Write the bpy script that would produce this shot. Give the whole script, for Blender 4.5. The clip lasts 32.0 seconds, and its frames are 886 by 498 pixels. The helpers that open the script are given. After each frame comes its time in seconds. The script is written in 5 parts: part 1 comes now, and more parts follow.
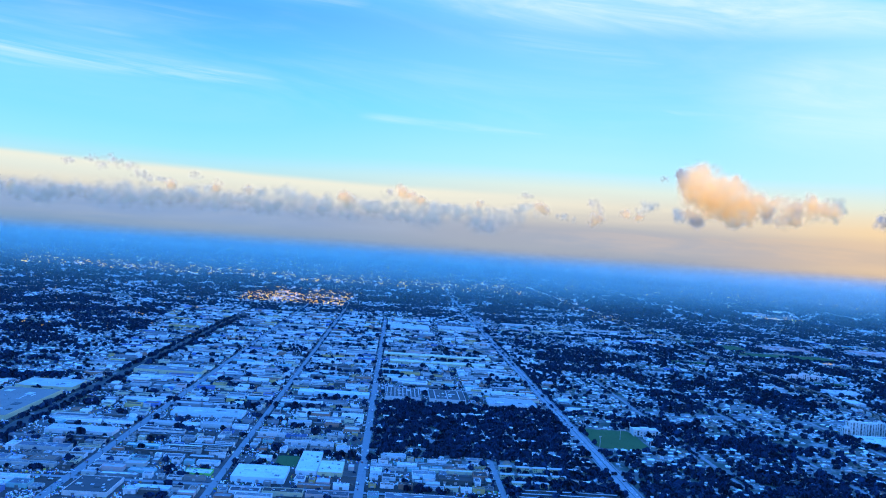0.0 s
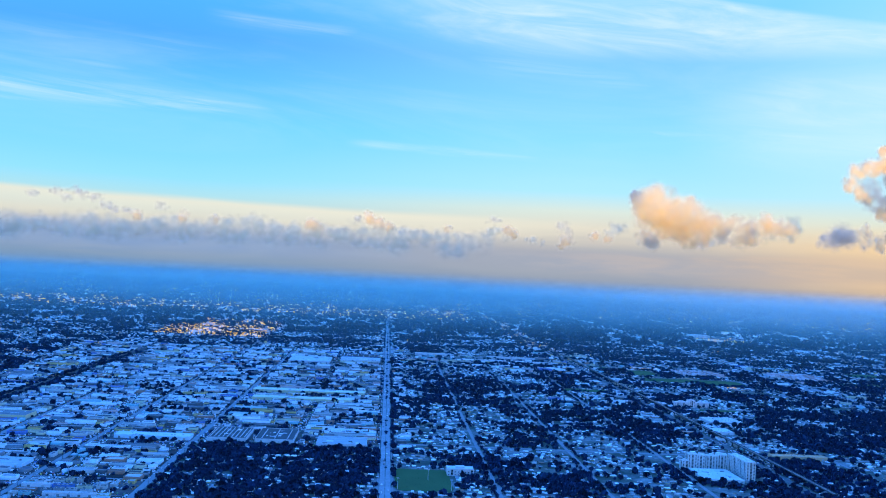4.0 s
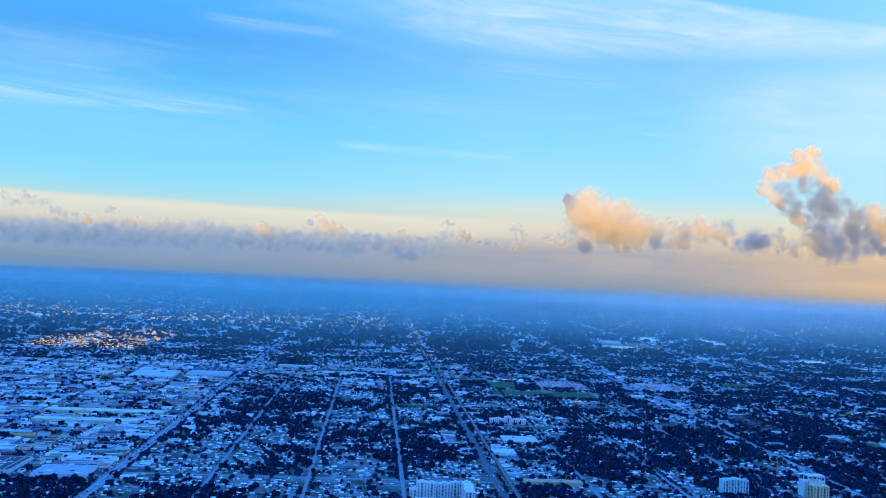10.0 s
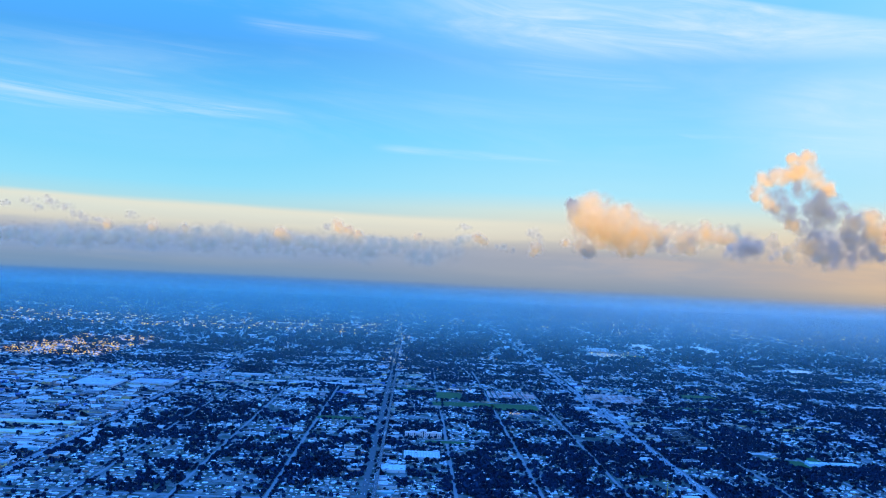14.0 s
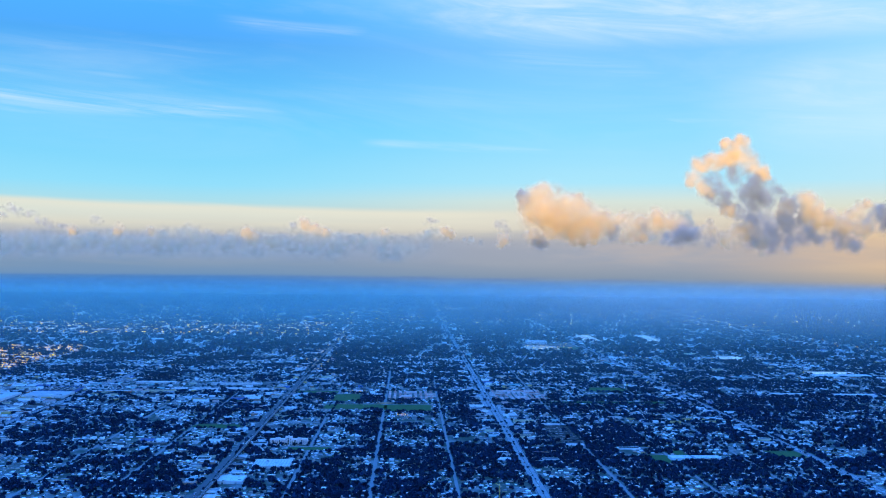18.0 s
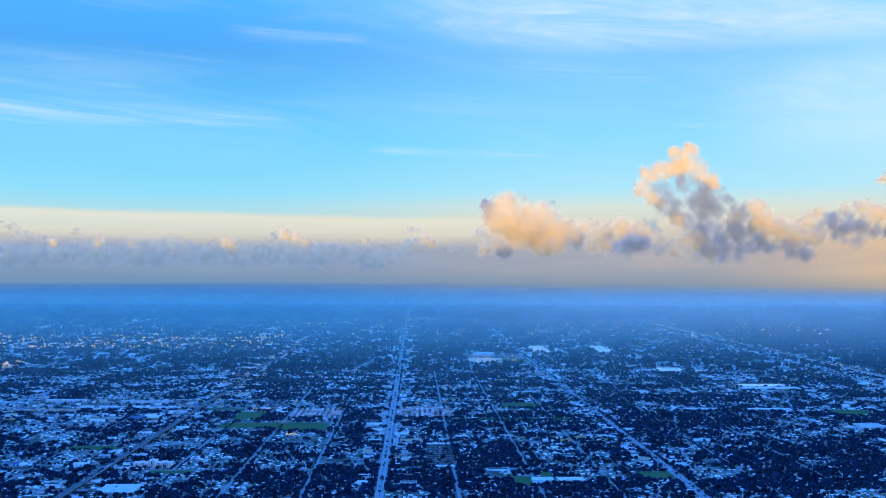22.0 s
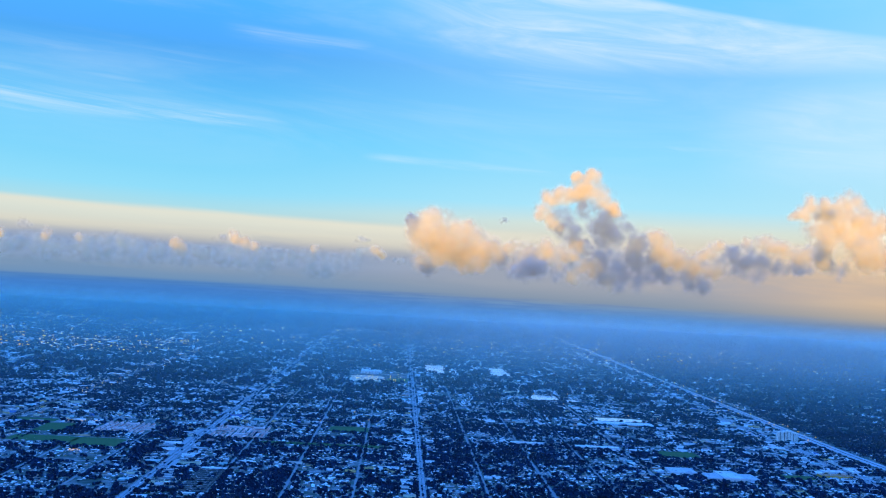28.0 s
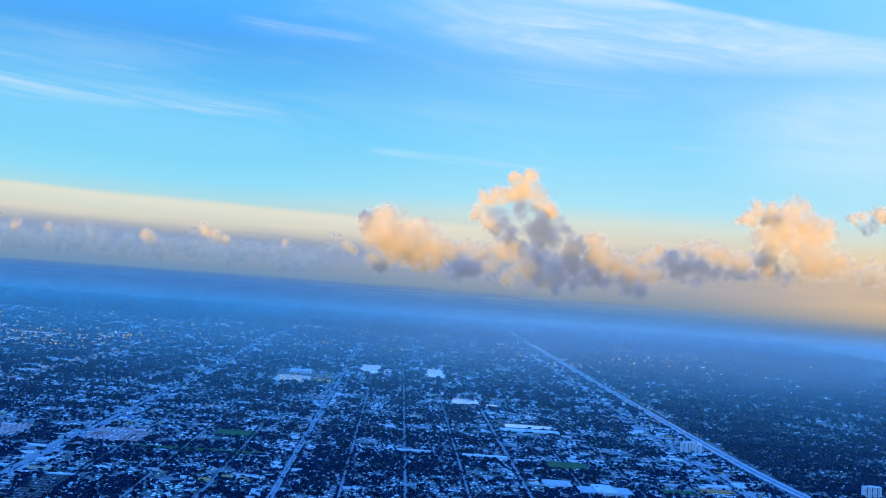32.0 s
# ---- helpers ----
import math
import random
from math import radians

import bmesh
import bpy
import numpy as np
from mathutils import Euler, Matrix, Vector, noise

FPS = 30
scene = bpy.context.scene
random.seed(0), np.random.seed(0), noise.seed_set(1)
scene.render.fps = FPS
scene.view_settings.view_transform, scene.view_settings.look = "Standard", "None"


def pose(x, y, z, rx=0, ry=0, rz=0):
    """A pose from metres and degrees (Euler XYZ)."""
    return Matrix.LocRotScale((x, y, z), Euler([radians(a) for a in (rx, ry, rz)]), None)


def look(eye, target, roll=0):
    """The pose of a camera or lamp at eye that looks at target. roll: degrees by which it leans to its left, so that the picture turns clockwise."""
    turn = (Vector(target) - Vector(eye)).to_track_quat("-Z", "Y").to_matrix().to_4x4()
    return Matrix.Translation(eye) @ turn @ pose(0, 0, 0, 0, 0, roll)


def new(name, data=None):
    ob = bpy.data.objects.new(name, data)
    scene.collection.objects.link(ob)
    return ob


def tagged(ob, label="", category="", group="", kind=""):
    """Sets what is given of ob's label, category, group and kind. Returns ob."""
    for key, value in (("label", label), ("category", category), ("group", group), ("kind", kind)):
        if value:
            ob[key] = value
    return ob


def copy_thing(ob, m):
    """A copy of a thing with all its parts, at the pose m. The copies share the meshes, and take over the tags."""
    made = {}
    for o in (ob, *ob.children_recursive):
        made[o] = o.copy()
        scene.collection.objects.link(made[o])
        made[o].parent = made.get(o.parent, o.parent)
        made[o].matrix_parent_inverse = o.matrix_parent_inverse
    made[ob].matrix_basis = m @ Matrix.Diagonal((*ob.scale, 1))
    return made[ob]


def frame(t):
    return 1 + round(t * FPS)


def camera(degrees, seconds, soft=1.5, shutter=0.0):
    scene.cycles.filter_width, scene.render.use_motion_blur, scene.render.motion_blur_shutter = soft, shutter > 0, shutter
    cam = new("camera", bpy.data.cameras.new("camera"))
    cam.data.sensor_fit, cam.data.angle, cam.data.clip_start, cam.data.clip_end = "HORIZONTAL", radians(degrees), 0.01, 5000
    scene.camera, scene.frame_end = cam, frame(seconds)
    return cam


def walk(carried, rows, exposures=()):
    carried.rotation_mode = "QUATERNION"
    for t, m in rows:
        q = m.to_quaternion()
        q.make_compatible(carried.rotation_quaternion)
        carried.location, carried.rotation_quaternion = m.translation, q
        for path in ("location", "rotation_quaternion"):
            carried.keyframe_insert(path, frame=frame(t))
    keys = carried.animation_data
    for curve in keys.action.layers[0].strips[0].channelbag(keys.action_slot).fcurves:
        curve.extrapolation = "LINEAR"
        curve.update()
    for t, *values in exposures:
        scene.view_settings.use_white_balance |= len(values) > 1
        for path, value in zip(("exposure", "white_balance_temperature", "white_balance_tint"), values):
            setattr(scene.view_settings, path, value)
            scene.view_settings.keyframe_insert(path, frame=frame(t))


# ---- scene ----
cam = camera(50.9, 32.0, soft=1.0)
# seconds, x, y, z, yaw, pitch, roll: a climbing flight with the grid of streets on the side
PATH = [
    (0, 2.25, -11.49, 113.31, 0.608, -0.375, 3.945),
    (0.5, 16.78, -7.83, 114.48, 0.578, 0.153, 3.742),
    (1, 31.22, -4.28, 115.72, 0.553, 0.247, 3.612),
    (1.5, 45.57, -0.85, 117.01, 0.394, 0.706, 3.31),
    (2, 59.85, 2.47, 118.36, 0.306, 1.196, 3.159),
    (2.5, 74.07, 5.69, 119.75, 0.205, 1.245, 2.945),
    (3, 88.24, 8.8, 121.18, 0.13, 1.178, 2.802),
    (3.5, 102.36, 11.82, 122.65, 0.179, 1.13, 2.833),
    (5.5, 158.57, 23.01, 128.79, 0.04, 1.595, 2.565),
    (6, 172.6, 25.61, 130.37, -0.034, 1.686, 2.793),
    (6.5, 186.63, 28.14, 131.96, -0.053, 1.615, 2.766),
    (7, 200.67, 30.6, 133.56, -0.104, 1.544, 2.765),
    (7.5, 214.73, 33, 135.17, -0.151, 1.564, 2.748),
    (8, 228.82, 35.35, 136.77, -0.271, 1.559, 2.683),
    (8.5, 242.94, 37.65, 138.37, -0.388, 1.454, 2.587),
    (9, 257.09, 39.89, 139.98, -0.444, 1.416, 2.657),
    (9.5, 271.29, 42.1, 141.57, -0.581, 1.342, 2.498),
    (10, 285.53, 44.26, 143.16, -0.646, 1.295, 2.502),
    (10.5, 299.82, 46.39, 144.73, -0.582, 1.378, 2.693),
    (11, 314.18, 48.48, 146.3, -0.583, 1.571, 2.682),
    (11.5, 328.59, 50.55, 147.86, -0.216, 1.724, 2.772),
    (12, 343.07, 52.6, 149.4, 0.489, 1.65, 2.739),
    (12.5, 357.61, 54.63, 150.92, 1.11, 1.512, 2.793),
    (13, 372.23, 56.64, 152.44, 1.492, 1.413, 2.899),
    (13.5, 386.93, 58.64, 153.93, 1.708, 1.358, 2.825),
    (15.5, 446.5, 66.62, 159.77, 1.561, 1.423, 1.469),
    (16, 461.6, 68.62, 161.2, 1.481, 1.319, 1.231),
    (16.5, 476.79, 70.64, 162.61, 1.324, 1.18, 0.988),
    (17, 492.07, 72.68, 164.01, 1.27, 1.094, 0.835),
    (17.5, 507.43, 74.73, 165.4, 1.288, 1.004, 0.754),
    (18, 522.89, 76.81, 166.78, 1.285, 0.92, 0.571),
    (18.5, 538.43, 78.91, 168.16, 1.395, 0.855, 0.621),
    (19, 554.06, 81.05, 169.53, 1.486, 0.89, 0.418),
    (19.5, 569.78, 83.22, 170.91, 1.636, 1.172, 0.403),
    (20, 585.58, 85.43, 172.28, 1.57, 1.452, 0.067),
    (20.5, 601.47, 87.68, 173.66, 1.524, 1.612, 0.066),
    (21, 617.44, 89.98, 175.04, 1.526, 1.568, 0.224),
    (21.5, 633.49, 92.33, 176.44, 1.608, 1.445, 0.076),
    (22, 649.63, 94.72, 177.85, 1.675, 1.34, 0.131),
    (22.5, 665.84, 97.18, 179.28, 1.711, 1.327, 0.103),
    (23, 682.12, 99.69, 180.73, 1.73, 1.302, 0.196),
    (23.5, 698.47, 102.26, 182.21, 1.855, 1.311, 0.342),
    (24, 714.9, 104.91, 183.71, 1.8, 1.499, 0.707),
    (24.5, 731.38, 107.62, 185.26, 1.666, 1.694, 1.059),
    (25, 747.93, 110.4, 186.84, 1.544, 2.022, 1.467),
    (25.5, 764.53, 113.26, 188.47, 1.46, 2.116, 1.955),
    (27.5, 831.38, 125.51, 195.56, 1.148, 1.971, 3.144),
    (28, 848.18, 128.8, 197.5, 1.075, 1.984, 3.184),
    (28.5, 865, 132.18, 199.53, 1.085, 1.975, 3.517),
    (29, 881.84, 135.65, 201.64, 1.014, 1.894, 3.594),
    (29.5, 898.69, 139.23, 203.85, 0.958, 1.827, 3.654),
    (30, 915.54, 142.91, 206.16, 1.003, 1.755, 3.758),
    (30.5, 932.38, 146.7, 208.58, 0.978, 1.695, 3.834),
    (31, 949.21, 150.59, 211.12, 0.999, 1.618, 3.842),
    (31.5, 966.02, 154.6, 213.79, 0.983, 1.653, 3.911),
    (32, 982.8, 158.73, 216.59, 1.029, 1.674, 4.231),
]
walk(cam, [(t, pose(x, y, z, 90 + pitch, 0, yaw) @ pose(0, 0, 0, 0, 0, roll)) for t, x, y, z, yaw, pitch, roll in PATH],
     exposures=[(0.0, 0.22), (3.5, 0.15), (8.0, 0.06), (12.0, 0.04), (24.0, 0.04), (32.0, 0.0)])
scene.cycles.transparent_max_bounces = 160

# ---- world: dusk sky with cirrus, sun just under the horizon ----


class Nodes:
    """Short helpers for building node trees."""

    def __init__(self, tree):
        self.tree = tree
        tree.nodes.clear()

    def add(self, kind):
        return self.tree.nodes.new(kind)

    def set(self, socket, v):
        if hasattr(v, "links"):
            self.tree.links.new(v, socket)
        else:
            socket.default_value = v

    def math(self, op, a, b=0.0, c=0.0, clamp=False):
        n = self.add("ShaderNodeMath")
        n.operation, n.use_clamp = op, clamp
        for s, v in zip(n.inputs, (a, b, c)):
            self.set(s, v)
        return n.outputs[0]

    def step(self, v, lo, hi):
        n = self.add("ShaderNodeMapRange")
        n.interpolation_type = "SMOOTHSTEP"
        for s, x in zip(n.inputs, (v, lo, hi, 0.0, 1.0)):
            self.set(s, x)
        return n.outputs[0]

    def mix(self, f, a, b, blend="MIX"):
        n = self.add("ShaderNodeMix")
        n.data_type, n.blend_type = "RGBA", blend
        self.set(n.inputs[0], f), self.set(n.inputs[6], a), self.set(n.inputs[7], b)
        return n.outputs[2]

    def ramp(self, v, stops, mode="LINEAR"):
        n = self.add("ShaderNodeValToRGB")
        n.color_ramp.interpolation = mode
        while len(n.color_ramp.elements) < len(stops):
            n.color_ramp.elements.new(0.5)
        for e, (p, c) in zip(n.color_ramp.elements, stops):
            e.position, e.color = p, (*c, 1) if len(c) == 3 else c
        self.set(n.inputs[0], v)
        return n.outputs[0]

    def noise(self, vec, scale, detail=4.0, rough=0.55, distort=0.0):
        n = self.add("ShaderNodeTexNoise")
        if vec is not None:
            self.set(n.inputs["Vector"], vec)
        n.inputs["Scale"].default_value, n.inputs["Detail"].default_value = scale, detail
        n.inputs["Roughness"].default_value, n.inputs["Distortion"].default_value = rough, distort
        return n.outputs["Fac"]

    def xyz(self, x, y, z):
        n = self.add("ShaderNodeCombineXYZ")
        for s, v in zip(n.inputs, (x, y, z)):
            self.set(s, v)
        return n.outputs[0]


SUN_TURN, SUN_HIGH = 189.0, -0.74  # degrees clockwise from +y, and above the horizon
world = bpy.data.worlds.new("dusk_sky")
scene.world = world
world.use_nodes = True
N = Nodes(world.node_tree)
sep = N.add("ShaderNodeSeparateXYZ")
N.set(sep.inputs[0], N.add("ShaderNodeTexCoord").outputs["Generated"])
dx, dy, dz = sep.outputs
ZENITH = (0.07, 0.64, 2.75)
el = N.math("MULTIPLY_ADD", dz, 2.0, 0.1)  # 0.1 is the level line
cool = N.ramp(el, [(0.0, (0.05, 0.18, 0.50)), (0.03, (0.055, 0.19, 0.52)), (0.058, (0.06, 0.22, 0.60)), (0.071, (0.09, 0.24, 0.52)), (0.075, (0.16, 0.29, 0.49)), (0.10, (0.20, 0.31, 0.47)), (0.14, (0.27, 0.33, 0.44)), (0.16, (0.46, 0.46, 0.47)),
                   (0.18, (0.60, 0.61, 0.55)), (0.22, (0.42, 0.72, 0.80)), (0.26, (0.28, 0.72, 0.95)), (0.38, (0.14, 0.61, 0.98)), (0.55, (0.08, 0.40, 0.92)), (1.0, ZENITH)])
grey = N.ramp(el, [(0.0, (0.05, 0.19, 0.52)), (0.045, (0.10, 0.26, 0.56)), (0.062, (0.17, 0.30, 0.51)), (0.072, (0.24, 0.31, 0.41)), (0.10, (0.32, 0.355, 0.43)), (0.14, (0.37, 0.38, 0.42)), (0.17, (0.60, 0.56, 0.50)), (0.20, (0.72, 0.68, 0.57)),
                   (0.235, (0.66, 0.76, 0.70)), (0.275, (0.40, 0.78, 0.95)), (0.38, (0.26, 0.70, 1.0)), (0.55, (0.20, 0.57, 1.0)), (1.0, ZENITH)])
warm = N.ramp(el, [(0.0, (0.09, 0.22, 0.46)), (0.040, (0.16, 0.23, 0.35)), (0.056, (0.25, 0.28, 0.32)), (0.072, (0.50, 0.41, 0.31)), (0.11, (0.82, 0.54, 0.29)), (0.18, (0.88, 0.62, 0.33)),
                   (0.225, (0.70, 0.74, 0.62)), (0.275, (0.50, 0.80, 0.92)), (0.38, (0.44, 0.79, 1.0)), (0.55, (0.37, 0.74, 1.0)), (1.0, ZENITH)])
sky = N.mix(N.step(dx, -0.30, 0.16), cool, N.mix(N.step(dx, 0.20, 0.52), grey, warm))
# low drawn-out streaks in the murk above the skyline
murk = N.noise(N.xyz(N.math("MULTIPLY", dx, 6.0), 8.0, N.math("MULTIPLY", dz, 90.0)), 1.0, 5.0, 0.6, 0.4)
low = N.math("MULTIPLY", N.step(dz, -0.012, 0.004), N.math("SUBTRACT", 1.0, N.step(dz, 0.03, 0.07)))
sky = N.mix(N.math("MULTIPLY", N.math("MULTIPLY", N.step(murk, 0.35, 0.7), low), 0.35), sky, N.mix(N.step(dx, 0.1, 0.5), (0.36, 0.40, 0.46, 1), (0.80, 0.60, 0.38, 1)))
# cirrus: a fine drawn-out veil, long streaks that taper to their tips, and a broad feathered field
slant = N.math("MULTIPLY_ADD", dx, 0.06, dz)
veil = N.noise(N.xyz(N.math("MULTIPLY", dx, 2.2), 0.0, N.math("MULTIPLY", slant, 13.0)), 1.0, 6.0, 0.6, 0.6)
thread = N.noise(N.xyz(N.math("MULTIPLY", dx, 6.0), 3.0, N.math("MULTIPLY", slant, 95.0)), 1.0, 6.0, 0.62, 0.5)
feather = N.noise(N.xyz(N.math("MULTIPLY", dx, 7.0), 9.0, N.math("MULTIPLY_ADD", dx, 5.0, N.math("MULTIPLY", dz, 42.0))), 1.0, 6.0, 0.6, 0.9)
total = N.math("MULTIPLY", N.math("MULTIPLY", N.step(veil, 0.42, 0.8), N.step(dz, 0.07, 0.17)), 0.22)
# from x, height to x, height; half-widths at both ends; upward bow; strength
for x0, z0, x1, z1, w0, w1, bow, force in ((-0.66, 0.146, -0.150, 0.1530, 0.024, 0.006, 0.008, 0.62), (-0.45, 0.158, -0.16, 0.1555, 0.010, 0.005, 0.003, 0.42), (-0.6, 0.181, -0.29, 0.186, 0.008, 0.003, 0.0, 0.34), (-0.62, 0.196, -0.2, 0.216, 0.014, 0.008, 0.0, 0.2),
                                            (-0.118, 0.1287, 0.03, 0.1256, 0.004, 0.003, 0.0, 0.42), (-0.05, 0.1262, 0.11, 0.1192, 0.0045, 0.003, 0.001, 0.42), (-0.26, 0.246, -0.09, 0.2415, 0.007, 0.005, -0.002, 0.4), (0.25, 0.272, 0.48, 0.231, 0.010, 0.005, -0.002, 0.8),
                                            (0.0, 0.223, 0.22, 0.198, 0.010, 0.008, 0.0, 0.28), (0.18, 0.1508, 0.30, 0.1488, 0.004, 0.003, 0.0, 0.3), (0.10, 0.250, 0.32, 0.234, 0.012, 0.009, -0.003, 0.6), (-0.02, 0.262, 0.20, 0.256, 0.012, 0.010, 0.0, 0.5)):
    way = N.math("DIVIDE", N.math("SUBTRACT", dx, x0), x1 - x0)
    arch = N.math("MULTIPLY", N.math("MULTIPLY", way, N.math("SUBTRACT", 1.0, way)), 4.0 * bow)
    mid = N.math("ADD", N.math("MULTIPLY_ADD", way, z1 - z0, z0), arch)
    off = N.math("DIVIDE", N.math("ABSOLUTE", N.math("SUBTRACT", dz, mid)), N.math("MULTIPLY_ADD", way, 1.7 * (w1 - w0), 1.7 * w0))
    along = N.math("MULTIPLY", N.step(way, 0.0, 0.3), N.math("SUBTRACT", 1.0, N.step(way, 0.78, 1.0)))
    lit = N.math("MULTIPLY", N.math("MULTIPLY", N.math("SUBTRACT", 1.0, N.step(off, 0.0, 1.0)), along), N.math("MULTIPLY", N.step(thread, 0.25, 0.8), 0.8 * force))
    total = N.math("MAXIMUM", total, lit)
short = N.math("MAXIMUM", N.math("SUBTRACT", 0.14, dx), 0.0)
rim = N.math("MULTIPLY_ADD", N.math("MULTIPLY", short, short), 0.65, 0.226)
field = N.math("MULTIPLY", N.step(N.math("SUBTRACT", dz, rim), -0.012, 0.02), N.math("MULTIPLY", N.step(dx, -0.16, 0.08), N.math("SUBTRACT", 1.0, N.step(N.math("MULTIPLY_ADD", dx, 0.2, dz), 0.328, 0.336))))
total = N.math("MAXIMUM", total, N.math("MULTIPLY", field, N.math("MULTIPLY_ADD", N.step(feather, 0.30, 0.72), 0.42, 0.22)))
pool = N.math("MULTIPLY", N.step(dx, 0.20, 0.36), N.math("MULTIPLY", N.step(dz, 0.10, 0.15), N.math("SUBTRACT", 1.0, N.step(dz, 0.185, 0.225))))
total = N.math("MAXIMUM", total, N.math("MULTIPLY", pool, N.math("MULTIPLY_ADD", N.step(feather, 0.35, 0.75), 0.22, 0.2)))
sky = N.mix(total, sky, (0.80, 0.92, 1.0, 1))
# the pale veil of high cloud behind the cumulus, with its crisp sloping upper edge
edge = N.math("ADD", N.math("MULTIPLY_ADD", dx, -0.012, 0.0575), N.math("MULTIPLY", N.math("SUBTRACT", veil, 0.5), 0.010))
below = N.math("SUBTRACT", dz, edge)
pale = N.math("MULTIPLY", N.math("SUBTRACT", 1.0, N.step(below, -0.005, 0.003)), N.math("SUBTRACT", 1.0, N.step(dx, -0.05, 0.22)))
pale = N.math("MULTIPLY", pale, N.step(dz, 0.020, 0.045))
sky = N.mix(N.math("MULTIPLY", pale, N.math("MULTIPLY_ADD", N.step(below, -0.02, -0.002), 0.35, 0.5)), sky, (0.80, 0.77, 0.64, 1))
# the endless grey murk under the far cloud bank
coarse = N.noise(N.xyz(N.math("MULTIPLY", dx, 8.0), 4.0, N.math("MULTIPLY", dz, 60.0)), 1.0, 6.0, 0.58, 0.3)
top = N.math("MULTIPLY_ADD", coarse, 0.030, 0.014)
body = N.math("MULTIPLY", N.step(N.math("SUBTRACT", top, dz), -0.008, 0.012), N.step(dz, -0.004, 0.012))
shade = N.mix(N.step(dx, -0.25, 0.05), (0.22, 0.34, 0.58, 1), (0.34, 0.38, 0.47, 1))
shade = N.mix(N.step(dx, 0.16, 0.50), shade, (0.60, 0.46, 0.35, 1))
shade = N.mix(N.math("MULTIPLY", N.step(coarse, 0.40, 0.66), 0.4), shade, N.mix(N.step(dx, -0.1, 0.35), (0.34, 0.43, 0.58, 1), (0.80, 0.56, 0.36, 1)))
sky = N.mix(N.math("MULTIPLY", body, 0.8), sky, shade)
# the last land before the skyline: dim streaks of woods, fields and water
plain = N.noise(N.xyz(N.math("MULTIPLY", dx, 16.0), 5.0, N.math("MULTIPLY", dz, 520.0)), 1.0, 5.0, 0.62, 0.2)
land = N.math("MULTIPLY", N.math("SUBTRACT", 1.0, N.step(dz, -0.017, -0.011)), N.math("SUBTRACT", 1.0, N.step(dx, 0.05, 0.45)))
sky = N.mix(N.math("MULTIPLY", land, N.math("MULTIPLY", N.step(plain, 0.42, 0.60), 0.3)), sky, (0.035, 0.145, 0.46, 1))
sky = N.mix(N.math("MULTIPLY", land, N.math("MULTIPLY", N.step(plain, 0.62, 0.72), 0.4)), sky, (0.16, 0.31, 0.60, 1))
air = N.add("ShaderNodeTexSky")
air.sky_type, air.sun_disc, air.sun_elevation, air.sun_rotation = "NISHITA", False, radians(SUN_HIGH), radians(SUN_TURN)
both = N.mix(1.0, sky, N.mix(1.0, air.outputs[0], (0.004, 0.004, 0.004, 1), "MULTIPLY"), "ADD")
sky_light = N.add("ShaderNodeBackground")
N.set(sky_light.inputs[0], both)
sky_light.inputs[1].default_value = 1.0
N.set(N.add("ShaderNodeOutputWorld").inputs[0], sky_light.outputs[0])

sun = new("sun", bpy.data.lights.new("sun", "SUN"))
sun.data.energy, sun.data.angle, sun.data.color = 5.4, radians(0.8), (1.0, 0.65, 0.25)
a, h = radians(SUN_TURN), radians(SUN_HIGH)
sun.matrix_world = look((0, 0, 900), (-math.sin(a) * math.cos(h), -math.cos(a) * math.cos(h), 900 - math.sin(h)))

# ---- materials ----


def material(name):
    m = bpy.data.materials.new(name)
    m.use_nodes = True
    return m, Nodes(m.node_tree)


def finish(n, colour, rough=0.8, metal=0.0, bump=None, emission=None, power=0.0):
    b = n.add("ShaderNodeBsdfPrincipled")
    n.set(b.inputs["Base Color"], colour), n.set(b.inputs["Roughness"], rough), n.set(b.inputs["Metallic"], metal)
    b.inputs["Specular IOR Level"].default_value = 0.12 if rough > 0.6 else 0.5
    if bump is not None:
        q = n.add("ShaderNodeBump")
        q.inputs["Strength"].default_value = 0.4
        n.set(q.inputs["Height"], bump), n.set(b.inputs["Normal"], q.outputs[0])
    if emission:
        n.set(b.inputs["Emission Color"], emission)
        b.inputs["Emission Strength"].default_value = power
    n.set(n.add("ShaderNodeOutputMaterial").inputs[0], b.outputs[0])


def place(n):
    return n.add("ShaderNodeNewGeometry").outputs["Position"]


def island(n):
    return n.add("ShaderNodeNewGeometry").outputs["Random Per Island"]


def surface(name, stops, scale=0.4, rough=0.85, stain=0.35, by="island", metal=0.0):
    """A weathered coat: its base colour varies from piece to piece, with stains at two scales."""
    m, n = material(name)
    pick = island(n) if by == "island" else n.add("ShaderNodeObjectInfo").outputs["Random"] if by == "object" else 0.5
    base = n.ramp(pick, stops, "CONSTANT" if len(stops) > 2 else "LINEAR")
    p = place(n)
    blot = n.math("MULTIPLY_ADD", n.noise(p, scale, 5, 0.65), stain, 1 - stain * 0.55)
    fine = n.math("MULTIPLY_ADD", n.noise(p, scale * 9, 3, 0.6), stain * 0.6, 1 - stain * 0.3)
    finish(n, n.mix(1.0, base, n.xyz(*[n.math("MULTIPLY", blot, fine)] * 3), "MULTIPLY"), rough, metal, fine)
    return m


